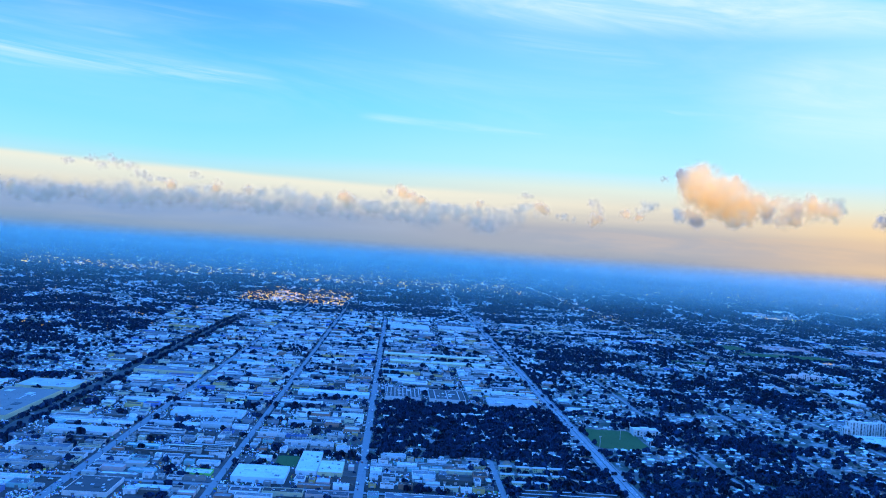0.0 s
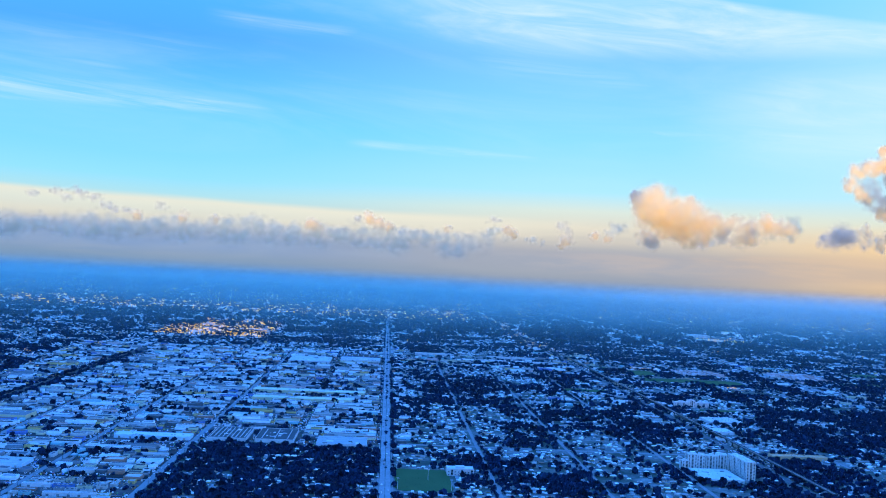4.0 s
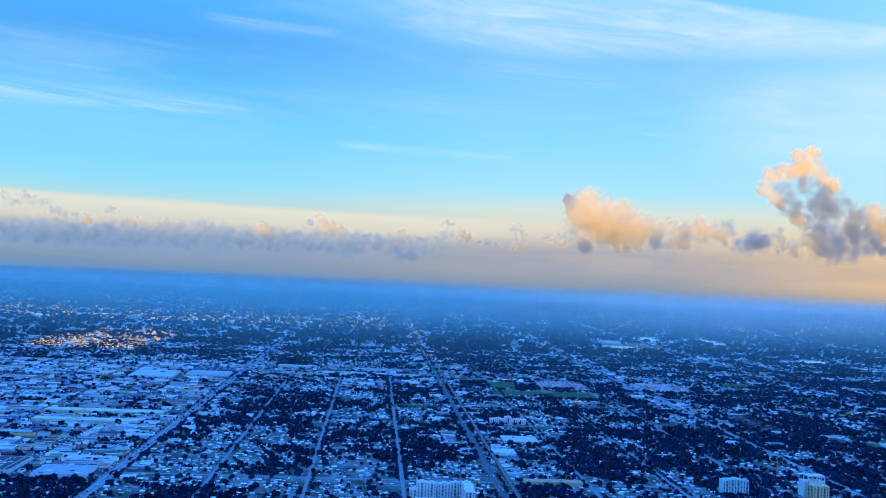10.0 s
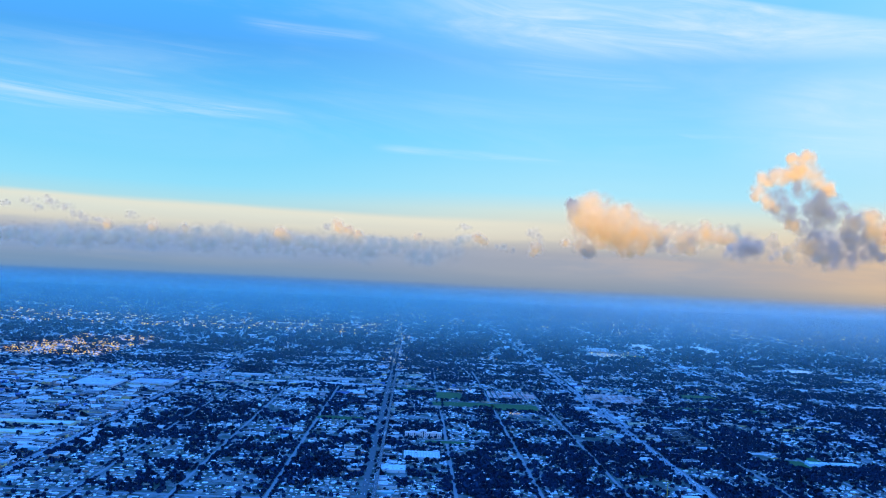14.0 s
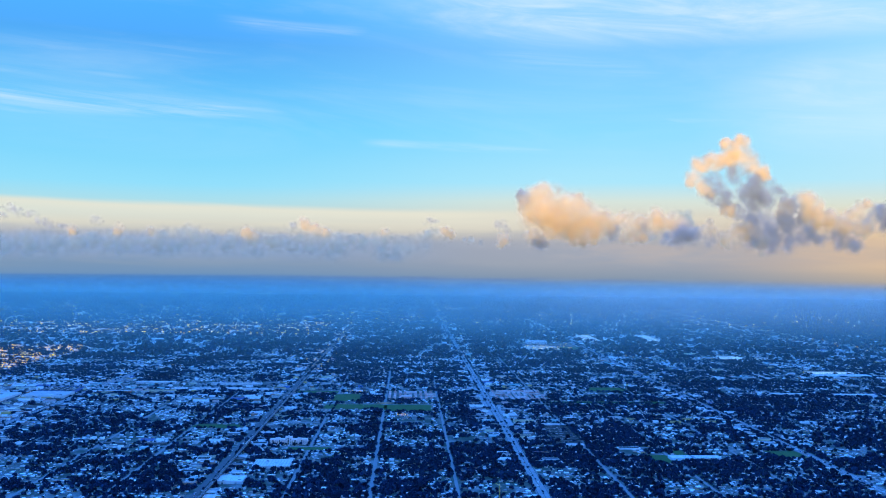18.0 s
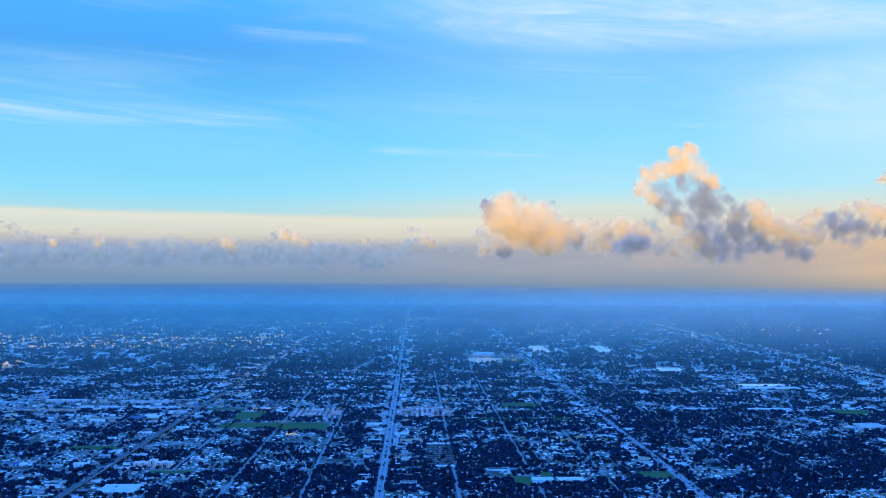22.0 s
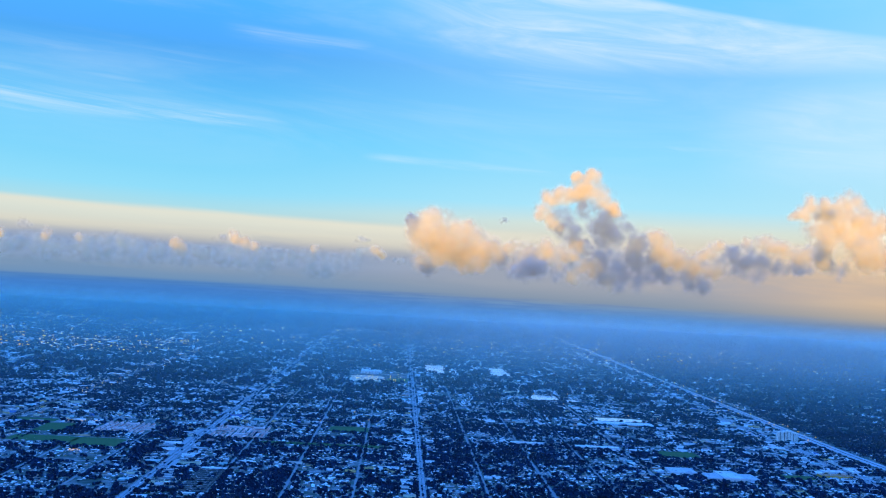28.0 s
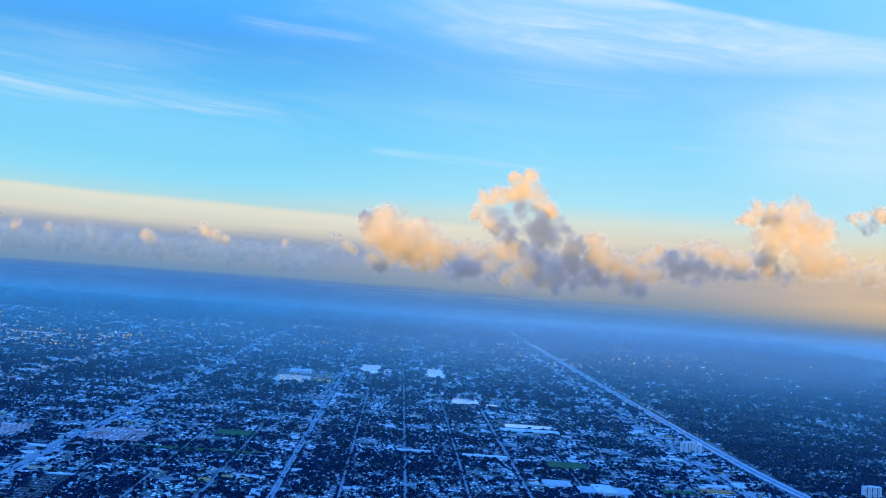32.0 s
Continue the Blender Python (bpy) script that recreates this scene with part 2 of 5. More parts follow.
GREY = lambda v: (v, v, v)
m_ground, n = material("ground_grass_and_dust")
p = place(n)
big, mid, fine = n.noise(p, 0.006, 4), n.noise(p, 0.05, 5, 0.65), n.noise(p, 0.6, 3)
grass = n.ramp(mid, [(0.33, (0.035, 0.055, 0.04)), (0.46, (0.075, 0.095, 0.075)), (0.56, (0.17, 0.175, 0.165)), (0.72, (0.32, 0.32, 0.30))])
finish(n, n.mix(1.0, grass, n.xyz(*[n.math("MULTIPLY_ADD", fine, 0.8, 0.6)] * 3), "MULTIPLY"), 0.95)
m_yard = surface("worn_yard_concrete", [(0, GREY(0.04)), (1, GREY(0.13))], 0.09, 0.9, 0.9)
m_road = surface("worn_asphalt", [(0, GREY(0.22)), (1, GREY(0.27))], 0.15, 0.85, 0.4, "none")
m_arterial = surface("worn_pale_concrete_road", [(0, GREY(0.28)), (1, GREY(0.34))], 0.09, 0.85, 0.9, "none")
m_asphalt = surface("fresh_asphalt", [(0, GREY(0.11)), (1, GREY(0.15))], 0.15, 0.85, 0.4, "none")
m_roof = surface("flat_roof_coating", [(0, GREY(0.62)), (0.12, GREY(0.4)), (0.28, (0.14, 0.15, 0.17)), (0.42, GREY(0.48)), (0.5, GREY(0.05)), (0.66, GREY(0.22)), (0.78, (0.09, 0.09, 0.1)), (0.86, (0.55, 0.53, 0.5)), (0.93, (0.26, 0.15, 0.11))], 0.12, 0.75, 0.55)
m_wall = surface("painted_block_wall", [(0, GREY(0.8)), (0.22, (0.5, 0.49, 0.46)), (0.4, GREY(0.26)), (0.54, GREY(0.7)), (0.66, GREY(0.1)), (0.76, (0.62, 0.54, 0.36)), (0.82, (0.66, 0.42, 0.16)), (0.86, (0.26, 0.5, 0.5)), (0.9, (0.4, 0.2, 0.14)), (0.94, (0.12, 0.2, 0.42)), (0.97, (0.62, 0.44, 0.42))], 0.5, 0.8, 0.4)
m_house_roof = surface("house_roof", [(0, GREY(0.66)), (0.26, GREY(0.3)), (0.40, (0.28, 0.17, 0.12)), (0.46, GREY(0.88)), (0.68, GREY(0.13)), (0.8, (0.5, 0.45, 0.4)), (0.93, (0.4, 0.24, 0.17))], 0.7, 0.8, 0.4)
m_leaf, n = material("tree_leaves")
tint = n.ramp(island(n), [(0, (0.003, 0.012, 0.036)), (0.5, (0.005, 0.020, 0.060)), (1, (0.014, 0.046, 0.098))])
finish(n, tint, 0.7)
m_trunk = surface("bark", [(0, (0.09, 0.07, 0.05)), (1, (0.14, 0.11, 0.08))], 2.0, 0.9, 0.5)
m_turf = surface("mown_turf", [(0, (0.045, 0.105, 0.035)), (1, (0.06, 0.12, 0.04))], 0.05, 0.95, 0.5)
m_water, n = material("pond_water")
finish(n, (0.96, 0.97, 0.96, 1), 0.3, 1.0)
m_water.node_tree.nodes["Principled BSDF"].inputs["IOR"].default_value = 2.4
m_lamp, n = material("sodium_lamp_glow")
finish(n, (0.06, 0.05, 0.04, 1), 0.7, emission=n.ramp(island(n), [(0, (1, 0.50, 0.01)), (0.75, (1, 0.58, 0.03)), (1, (1, 0.75, 0.3))]), power=2.0)
m_lamp.cycles.emission_sampling = "NONE"
m_tower = surface("tower_stucco", [(0, (0.72, 0.70, 0.66)), (1, (0.78, 0.75, 0.7))], 0.6, 0.8, 0.25, "none")
m_teal = surface("tower_teal_paint", [(0, (0.42, 0.66, 0.66)), (1, (0.5, 0.7, 0.7))], 0.6, 0.8, 0.25, "none")
m_beige = surface("tower_beige_paint", [(0, (0.72, 0.56, 0.34)), (1, (0.75, 0.6, 0.38))], 0.6, 0.8, 0.25, "none")
m_glass, n = material("window_glass")
finish(n, (0.02, 0.03, 0.04, 1), 0.08)
# coat of the added sheets that imitate aerial haze by tint and thickness
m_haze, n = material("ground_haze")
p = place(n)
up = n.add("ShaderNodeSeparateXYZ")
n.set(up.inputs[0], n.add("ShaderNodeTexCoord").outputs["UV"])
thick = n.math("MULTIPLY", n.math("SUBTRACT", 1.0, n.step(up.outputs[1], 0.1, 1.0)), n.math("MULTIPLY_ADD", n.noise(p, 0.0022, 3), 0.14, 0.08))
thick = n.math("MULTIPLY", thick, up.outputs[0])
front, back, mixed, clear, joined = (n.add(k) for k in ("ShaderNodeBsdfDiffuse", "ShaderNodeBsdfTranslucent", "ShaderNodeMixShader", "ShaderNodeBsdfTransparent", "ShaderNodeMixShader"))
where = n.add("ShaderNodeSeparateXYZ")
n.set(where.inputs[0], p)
# warm sunset glow on the far right is put into the sheets' colour
glow_side = n.math("MULTIPLY", n.step(where.outputs[0], -100.0, 1500.0), n.step(where.outputs[1], 1500.0, 3100.0))
tone = n.mix(glow_side, (0.41, 0.63, 0.52, 1), (1.0, 0.80, 0.60, 1))
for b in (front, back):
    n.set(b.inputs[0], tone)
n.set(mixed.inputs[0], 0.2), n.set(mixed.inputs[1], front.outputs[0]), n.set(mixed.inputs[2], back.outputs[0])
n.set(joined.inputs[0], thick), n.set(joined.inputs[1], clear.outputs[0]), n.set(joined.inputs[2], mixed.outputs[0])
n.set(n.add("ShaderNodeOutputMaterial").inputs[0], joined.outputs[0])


def cloud_material(name, solid, tone):
    """Vapour: soft flakes that thin out towards their rims."""
    m, n = material(name)
    p = place(n)
    front, back, mixed, clear, joined = (n.add(k) for k in ("ShaderNodeBsdfDiffuse", "ShaderNodeBsdfTranslucent", "ShaderNodeMixShader", "ShaderNodeBsdfTransparent", "ShaderNodeMixShader"))
    for b in (front, back):
        b.inputs[0].default_value = tone
    n.set(mixed.inputs[0], 0.48), n.set(mixed.inputs[1], front.outputs[0]), n.set(mixed.inputs[2], back.outputs[0])
    there = n.math("MULTIPLY", n.step(n.noise(p, 0.028, 6, 0.62), 0.28, 0.66), solid)
    rim = n.add("ShaderNodeVectorMath")
    rim.operation = "DISTANCE"
    n.set(rim.inputs[0], n.add("ShaderNodeTexCoord").outputs["UV"])
    rim.inputs[1].default_value = (0.5, 0.5, 0.0)
    there = n.math("MULTIPLY", there, n.math("SUBTRACT", 1.0, n.step(rim.outputs["Value"], 0.08, 0.5)))
    n.set(joined.inputs[0], there), n.set(joined.inputs[1], clear.outputs[0]), n.set(joined.inputs[2], mixed.outputs[0])
    n.set(n.add("ShaderNodeOutputMaterial").inputs[0], joined.outputs[0])
    return m


m_wisp = cloud_material("bright_vapour", 0.26, (1.0, 0.84, 0.50, 1))
# the bright vapour's shaded copy: the shade is put into its grey tone
m_shaded = cloud_material("shaded_grey_vapour", 0.17, (0.52, 0.56, 0.50, 1))
m_thin = cloud_material("thin_vapour", 0.07, (0.60, 0.62, 0.52, 1))
# distance haze put into a lighter tone for the far bank
m_far = cloud_material("far_haze_tinted_vapour", 0.085, (0.66, 0.72, 0.55, 1))

# ---- geometry helpers ----
TURN = radians(3.43)  # the street grid's turn against the world's axes
CT, ST = math.cos(TURN), math.sin(TURN)
rng = np.random.default_rng(7)


def at(u, v, z=0.0):
    """A place of the street grid (u across, v ahead) in the world."""
    return Vector((u * CT - v * ST, u * ST + v * CT, z))


def grid_pose(u, v, z=0.0, turn=0.0):
    return Matrix.Translation(at(u, v, z)) @ Matrix.Rotation(TURN + radians(turn), 4, "Z")


def mesh(name, verts, faces, *mats, slots=None):
    me = bpy.data.meshes.new(name)
    me.from_pydata([tuple(p) for p in verts], [], [tuple(f) for f in faces])
    for m in mats:
        me.materials.append(m)
    if slots is not None:
        me.polygons.foreach_set("material_index", slots)
    me.update()
    return me


def part(name, me, parent, label="", m=None):
    """Links a mesh as one part under a thing or a part."""
    ob = new(name, me)
    ob.parent = parent
    if m is not None:
        ob.matrix_basis = m
    return tagged(ob, label)


def thing(name, label, category, group="", m=None, kind=""):
    ob = tagged(new(name), label, category, group, kind)
    if m is not None:
        ob.matrix_basis = m
    return ob


CUBE_V = np.array([(x, y, z) for z in (0, 1) for y in (-0.5, 0.5) for x in (-0.5, 0.5)], float)
CUBE_F = [(0, 2, 3, 1), (4, 5, 7, 6), (0, 1, 5, 4), (1, 3, 7, 5), (3, 2, 6, 7), (2, 0, 4, 6)]


def boxes(spans):
    """Vertices and faces of boxes given as (x0, x1, y0, y1, z0, z1)."""
    vs, fs = [], []
    for x0, x1, y0, y1, z0, z1 in spans:
        k = len(vs)
        vs += [(x, y, z) for z in (z0, z1) for y in (y0, y1) for x in (x0, x1)]
        fs += [tuple(i + k for i in f) for f in CUBE_F]
    return vs, fs


def box_mesh(name, mat, *spans):
    return mesh(name, *boxes(spans), mat)


def bulk(name, shape, places, *mats, slots=None):
    """ONE mesh out of many alike pieces. shape: verts, faces (all with equally many corners); places: rows of x, y, z, turn, sx, sy, sz."""
    v, f = np.asarray(shape[0], float), np.asarray(shape[1], int)
    q = np.asarray(places, float)
    c, s = np.cos(q[:, 3])[:, None], np.sin(q[:, 3])[:, None]
    x, y, z = (v[None, :, i] * q[:, None, 4 + i] for i in range(3))
    co = np.stack([x * c - y * s + q[:, None, 0], x * s + y * c + q[:, None, 1], z + q[:, None, 2]], 2).reshape(-1, 3)
    fa = (f[None] + (np.arange(len(q)) * len(v))[:, None, None]).reshape(-1)
    n, k = len(q) * len(f), f.shape[1]
    me = bpy.data.meshes.new(name)
    me.vertices.add(len(co)), me.loops.add(n * k), me.polygons.add(n)
    me.vertices.foreach_set("co", co.ravel().astype(np.float32))
    me.loops.foreach_set("vertex_index", fa.astype(np.int32))
    me.polygons.foreach_set("loop_start", np.arange(0, n * k, k, dtype=np.int32))
    for m in mats:
        me.materials.append(m)
    if slots is not None:
        me.polygons.foreach_set("material_index", np.tile(np.asarray(slots, np.int32), len(q)))
    me.update(calc_edges=True)
    me.validate()
    return me


def ground_rows(uv, z=0.0):
    """World x, y of grid places, as columns."""
    uv = np.asarray(uv, float)
    return np.stack([uv[:, 0] * CT - uv[:, 1] * ST, uv[:, 0] * ST + uv[:, 1] * CT, np.full(len(uv), z)], 1)


# ---- the large structure: ground, roads, rails, ponds, fields ----
me = mesh("ground", [(-16000, -16000, 0), (16000, -16000, 0), (16000, 12000, 0), (-16000, 12000, 0)], [(0, 1, 2, 3)], m_ground)
tagged(new("ground", me), "flat suburban land of grass, dust and paving", "ground", kind="structure")


def strip(name, mat, u, v0, v1, wide, z, label, category="road", bend=lambda v: 0.0, along="v", kind="structure"):
    """A band along the grid, with thickness, bending sideways by bend(v)."""
    steps = max(2, int((v1 - v0) / 60))
    vs, fs = [], []
    for i in range(steps + 1):
        v = v0 + (v1 - v0) * i / steps
        for du in (-wide / 2, wide / 2):
            p = (u + bend(v) + du, v) if along == "v" else (v, u + bend(v) - du)
            vs += [at(*p, z), at(*p, z - 0.3)]
        if i:
            a = 4 * (i - 1)
            fs += [(a, a + 2, a + 6, a + 4), (a + 1, a, a + 4, a + 5), (a + 2, a + 3, a + 7, a + 6)]
    return tagged(new(name, mesh(name, vs, fs, mat)), label, category, kind=kind)


# avenues: u, start, end, width
AVENUES = [(-135, 300, 1650, 4.6), (-72, 300, 1500, 3.6), (-8, 300, 1300, 4.6), (58, 300, 480, 3.2), (121, 300, 5400, 6.0), (185, 430, 1250, 2.8), (249, 430, 1250, 2.8), (312, 430, 1250, 3.0), (376, 430, 5400, 5.2),
           (440, 500, 1500, 3.0), (501, 500, 1500, 3.4), (565, 550, 1400, 2.8), (627, 600, 5400, 6.8), (690, 650, 1900, 3.0), (757, 650, 1900, 3.0), (820, 700, 1900, 2.8), (884, 700, 5400, 6.0), (946, 800, 2000, 2.8),
           (1010, 800, 2300, 3.2), (1074, 800, 1700, 2.8), (1138, 850, 2400, 4.4), (1202, 900, 1500, 2.8), (1265, 900, 1700, 3.4), (1330, 900, 2200, 3.0), (1384, 900, 3200, 6.0), (1640, 1300, 3000, 4.5), (1900, 1500, 3400, 5.0)]
for i, (u, v0, v1, wide) in enumerate(AVENUES):
    strip("road_%d" % (i + 1), m_arterial if wide > 5.2 else m_asphalt if u == 376 else m_road, u, v0, v1, wide * (1.05 if wide > 5.2 else 0.9), 0.16, "straight worn asphalt avenue" if wide > 4.4 else "narrow asphalt street between house lots")
    if wide > 5.2:
        strip("median_%d" % (i + 1), m_ground, u, v0, v1, 0.4, 0.24, "planted strip between the carriageways", "median")
        for side in (-1, 1):
            strip("pavement_%d" % (2 * i + 1 + (side > 0)), m_road, u + side * (wide * 0.59 + 0.6), v0, v1, 0.9, 0.2, "concrete footway beside the avenue", "pavement")
# cross streets: v, from, to, width
CROSSINGS = [(402, -260, 140, 3.4), (530, -260, -8, 2.6), (638, -330, 130, 2.8), (660, 121, 1000, 4.0), (767, -420, 121, 3.2), (895, -420, 1000, 2.8), (1022, -420, 1150, 3.6), (1150, -500, 1600, 3.2), (1290, -600, 1700, 5.0), (1410, -600, 1700, 3.0), (1540, -700, 1900, 4.2),
             (1800, -800, 2100, 5.0), (2050, -1000, 2300, 5.0), (2330, -1200, 2500, 6.0), (2850, -1400, 2700, 6.0)]
for i, (v, u0, u1, wide) in enumerate(CROSSINGS):
    strip("cross_road_%d" % (i + 1), m_road, v, u0, u1, wide, 0.12, "asphalt cross street", along="u")
sway = lambda v: 26 * max(0.0, (1330 - v) / 330) ** 2 + 12 * max(0.0, (v - 2100) / 900)
strip("highway", surface("pale_motorway_concrete", [(0, GREY(0.36)), (1, GREY(0.44))], 0.08, 0.85, 0.8, "none"), 1448, 900, 5400, 17, 0.5, "wide pale concrete motorway on a low bank", bend=sway)
strip("motorway_median", surface("median_barrier", [(0, GREY(0.08)), (1, GREY(0.12))], 0.4, 0.9, 0.4, "none"), 1448, 900, 5400, 1.2, 0.9, "dark barrier strip between the motorway carriageways", "median", bend=sway)
strip("service_road", m_road, 1430, 900, 3400, 4.5, 0.16, "asphalt service road beside the motorway", bend=sway)
strip("rail_bed", surface("rail_ballast", [(0, GREY(0.06)), (1, GREY(0.1))], 0.4, 0.95, 0.5, "none"), -196, 330, 1250, 5, 0.14, "dark ballast rail corridor", "railway")

OCC = np.zeros((5600, 3800), bool)  # metre cells of the grid that the random filling leaves free


def keep_free(u0, u1, v0, v1):
    OCC[int(u0) + 2200:int(u1) + 2201, int(v0):int(v1) + 1] = True


def is_free(u0, u1, v0, v1):
    return not OCC[int(u0) + 2200:int(u1) + 2201, int(v0):int(v1) + 1].any()


def patch(name, mat, u0, u1, v0, v1, z, label, category, ragged=0.0):
    """A flat piece of land with an uneven rim."""
    k = 28
    vs = []
    for i in range(k):
        t = 2 * math.pi * i / k
        c, s = math.cos(t), math.sin(t)
        m = max(abs(c), abs(s))
        r = (1 / m) * (1 - ragged * rng.random()) if ragged < 0.3 else 1 - ragged * 0.6 * rng.random()
        vs.append(at((u0 + u1) / 2 + c * r * (u1 - u0) / 2, (v0 + v1) / 2 + s * r * (v1 - v0) / 2, z))
    keep_free(u0, u1, v0, v1)
    return tagged(new(name, mesh(name, vs, [tuple(range(k))], mat)), label, category, kind="structure")


for u0, u1, v0, v1 in ((126, 160, 524, 582), (-51, -40, 440, 463), (430, 505, 1115, 1150), (436, 470, 1175, 1235), (500, 556, 1100, 1150), (385, 440, 1240, 1262), (770, 822, 1268, 1310), (737, 756, 828, 862), (850, 880, 850, 880),
                       (700, 850, 1165, 1180), (765, 775, 838, 880), (1180, 1230, 1200, 1240), (1290, 1330, 1100, 1120), (772, 840, 1850, 1905), (840, 880, 1900, 1935), (420, 460, 880, 893), (310, 360, 990, 1010)):
    patch("playing_field", m_turf, u0, u1, v0, v1, 0.2, "mown green playing field", "field", 0.06)
for u0, u1, v0, v1 in ((912, 960, 2085, 2270), (965, 1010, 2110, 2150), (1062, 1100, 2080, 2270), (1090, 1145, 1700, 1775), (1156, 1240, 1482, 1518), (1150, 1172, 1690, 1720), (1075, 1085, 1800, 1850), (1090, 1096, 1790, 1850)):
    patch("pond", m_water, u0, u1, v0, v1, 0.25, "still pond that mirrors the pale sky", "pond", 0.2)

for u0, u1, v0, v1 in ((503, 563, 1189, 1263), (636, 703, 1186, 1269), (758, 876, 1855, 2032), (490, 512, 1154, 1166), (1389, 1422, 1366, 1379), (318, 356, 574, 622), (575, 592, 618, 652), (525, 548, 640, 652)):
    keep_free(u0, u1, v0, v1)

# ---- houses, trees and yards ----
REGION = lambda x, y: (y > 365 + 0.60 * np.clip(x - 250, 0, 1000)) & (x > -0.53 * y - 30) & (x < 1010 + 0.54 * (y - 120)) & (y < 4750)


def hash_noise(u, v, size, seed):
    """Smooth value noise over the plan, 0 to 1."""
    r = np.random.default_rng(seed).random((128, 128))
    x, y = np.asarray(u) / size + 40, np.asarray(v) / size + 40
    i, j = np.floor(x).astype(int), np.floor(y).astype(int)
    fx, fy = x - i, y - j
    fx, fy = fx * fx * (3 - 2 * fx), fy * fy * (3 - 2 * fy)
    g = lambda a, b: r[a % 128, b % 128]
    return (g(i, j) * (1 - fx) + g(i + 1, j) * fx) * (1 - fy) + (g(i, j + 1) * (1 - fx) + g(i + 1, j + 1) * fx) * fy


def industrial(u, v):
    u, v = np.asarray(u, float), np.asarray(v, float)
    works = (u > -330 + 0.0 * v) & (u < 118) & (v < 1320)
    works &= ~((u > -6) & (u < 118) & (v > 474) & (v < 640))
    works &= ~((u > 60) & (v < 480))
    works &= ~((u < -200 - 0.12 * (v - 500)) & (u < -230) & (v > 640))
    strip_mall = (u > 118) & (u < 480) & (v > 1255) & (v < 1345)
    return works | strip_mall


def on_road(u, v, room=1.0):
    u, v = np.asarray(u, float), np.asarray(v, float)
    hit = np.zeros(u.shape, bool)
    for a, v0, v1, wide in AVENUES:
        hit |= (abs(u - a) < wide * (0.63 if wide > 5.2 else 0.5) + room) & (v > v0) & (v < v1)
    for a, u0, u1, wide in CROSSINGS:
        hit |= (abs(v - a) < wide / 2 + room) & (u > u0) & (u < u1)
    hit |= abs(u - 1450) < 15 + room
    hit |= (abs(u + 196) < 6) & (v < 1260)
    return hit | OCC[np.clip(u + 2200, 0, 5599).astype(int), np.clip(v, 0, 3799).astype(int)]

# ---- buildings ----
m_roof_one = surface("single_roof_coating", [(0, GREY(0.62)), (0.12, GREY(0.4)), (0.28, (0.14, 0.15, 0.17)), (0.42, GREY(0.48)), (0.5, GREY(0.05)), (0.66, GREY(0.22)), (0.78, (0.09, 0.09, 0.1)), (0.86, (0.55, 0.53, 0.5)), (0.93, (0.26, 0.15, 0.11))], 0.25, 0.75, 0.8, "object")
m_wall_one = surface("single_block_wall", [(0, GREY(0.8)), (0.22, (0.5, 0.49, 0.46)), (0.4, GREY(0.26)), (0.54, GREY(0.7)), (0.66, GREY(0.1)), (0.76, (0.62, 0.54, 0.36)), (0.82, (0.66, 0.42, 0.16)), (0.86, (0.26, 0.5, 0.5)), (0.9, (0.4, 0.2, 0.14)), (0.94, (0.12, 0.2, 0.42)), (0.97, (0.62, 0.44, 0.42))], 0.5, 0.8, 0.4, "object")
m_white = surface("white_roof_coating", [(0, GREY(0.62)), (1, GREY(0.68))], 0.22, 0.7, 0.65, "none")
m_pale = surface("pale_worn_roof", [(0, GREY(0.42)), (1, GREY(0.5))], 0.1, 0.75, 0.6, "none")
m_dark = surface("tar_roof", [(0, GREY(0.07)), (1, GREY(0.1))], 0.15, 0.8, 0.4, "none")
m_red = surface("clay_roof", [(0, (0.36, 0.17, 0.10)), (1, (0.42, 0.2, 0.12))], 0.4, 0.8, 0.4, "none")
m_pink = surface("pink_stucco", [(0, (0.80, 0.66, 0.64)), (1, (0.82, 0.69, 0.66))], 0.4, 0.8, 0.3, "none")
m_cyan = surface("pale_cyan_stucco", [(0, (0.55, 0.74, 0.8)), (1, (0.6, 0.78, 0.82))], 0.4, 0.8, 0.3, "none")
m_yellow = surface("yellow_stucco", [(0, (0.66, 0.58, 0.34)), (1, (0.68, 0.61, 0.38))], 0.4, 0.8, 0.3, "none")
m_steel = surface("galvanised_steel", [(0, GREY(0.4)), (1, GREY(0.5))], 1.5, 0.45, 0.3, "none", 0.6)
m_door = surface("roller_shutter", [(0, GREY(0.12)), (1, GREY(0.5))], 1.5, 0.6, 0.3, "object")


m_patch = surface("roof_repairs", [(0, GREY(0.7)), (0.25, GREY(0.12)), (0.5, GREY(0.4)), (0.7, GREY(0.06)), (0.85, GREY(0.55))], 0.5, 0.8, 0.5)


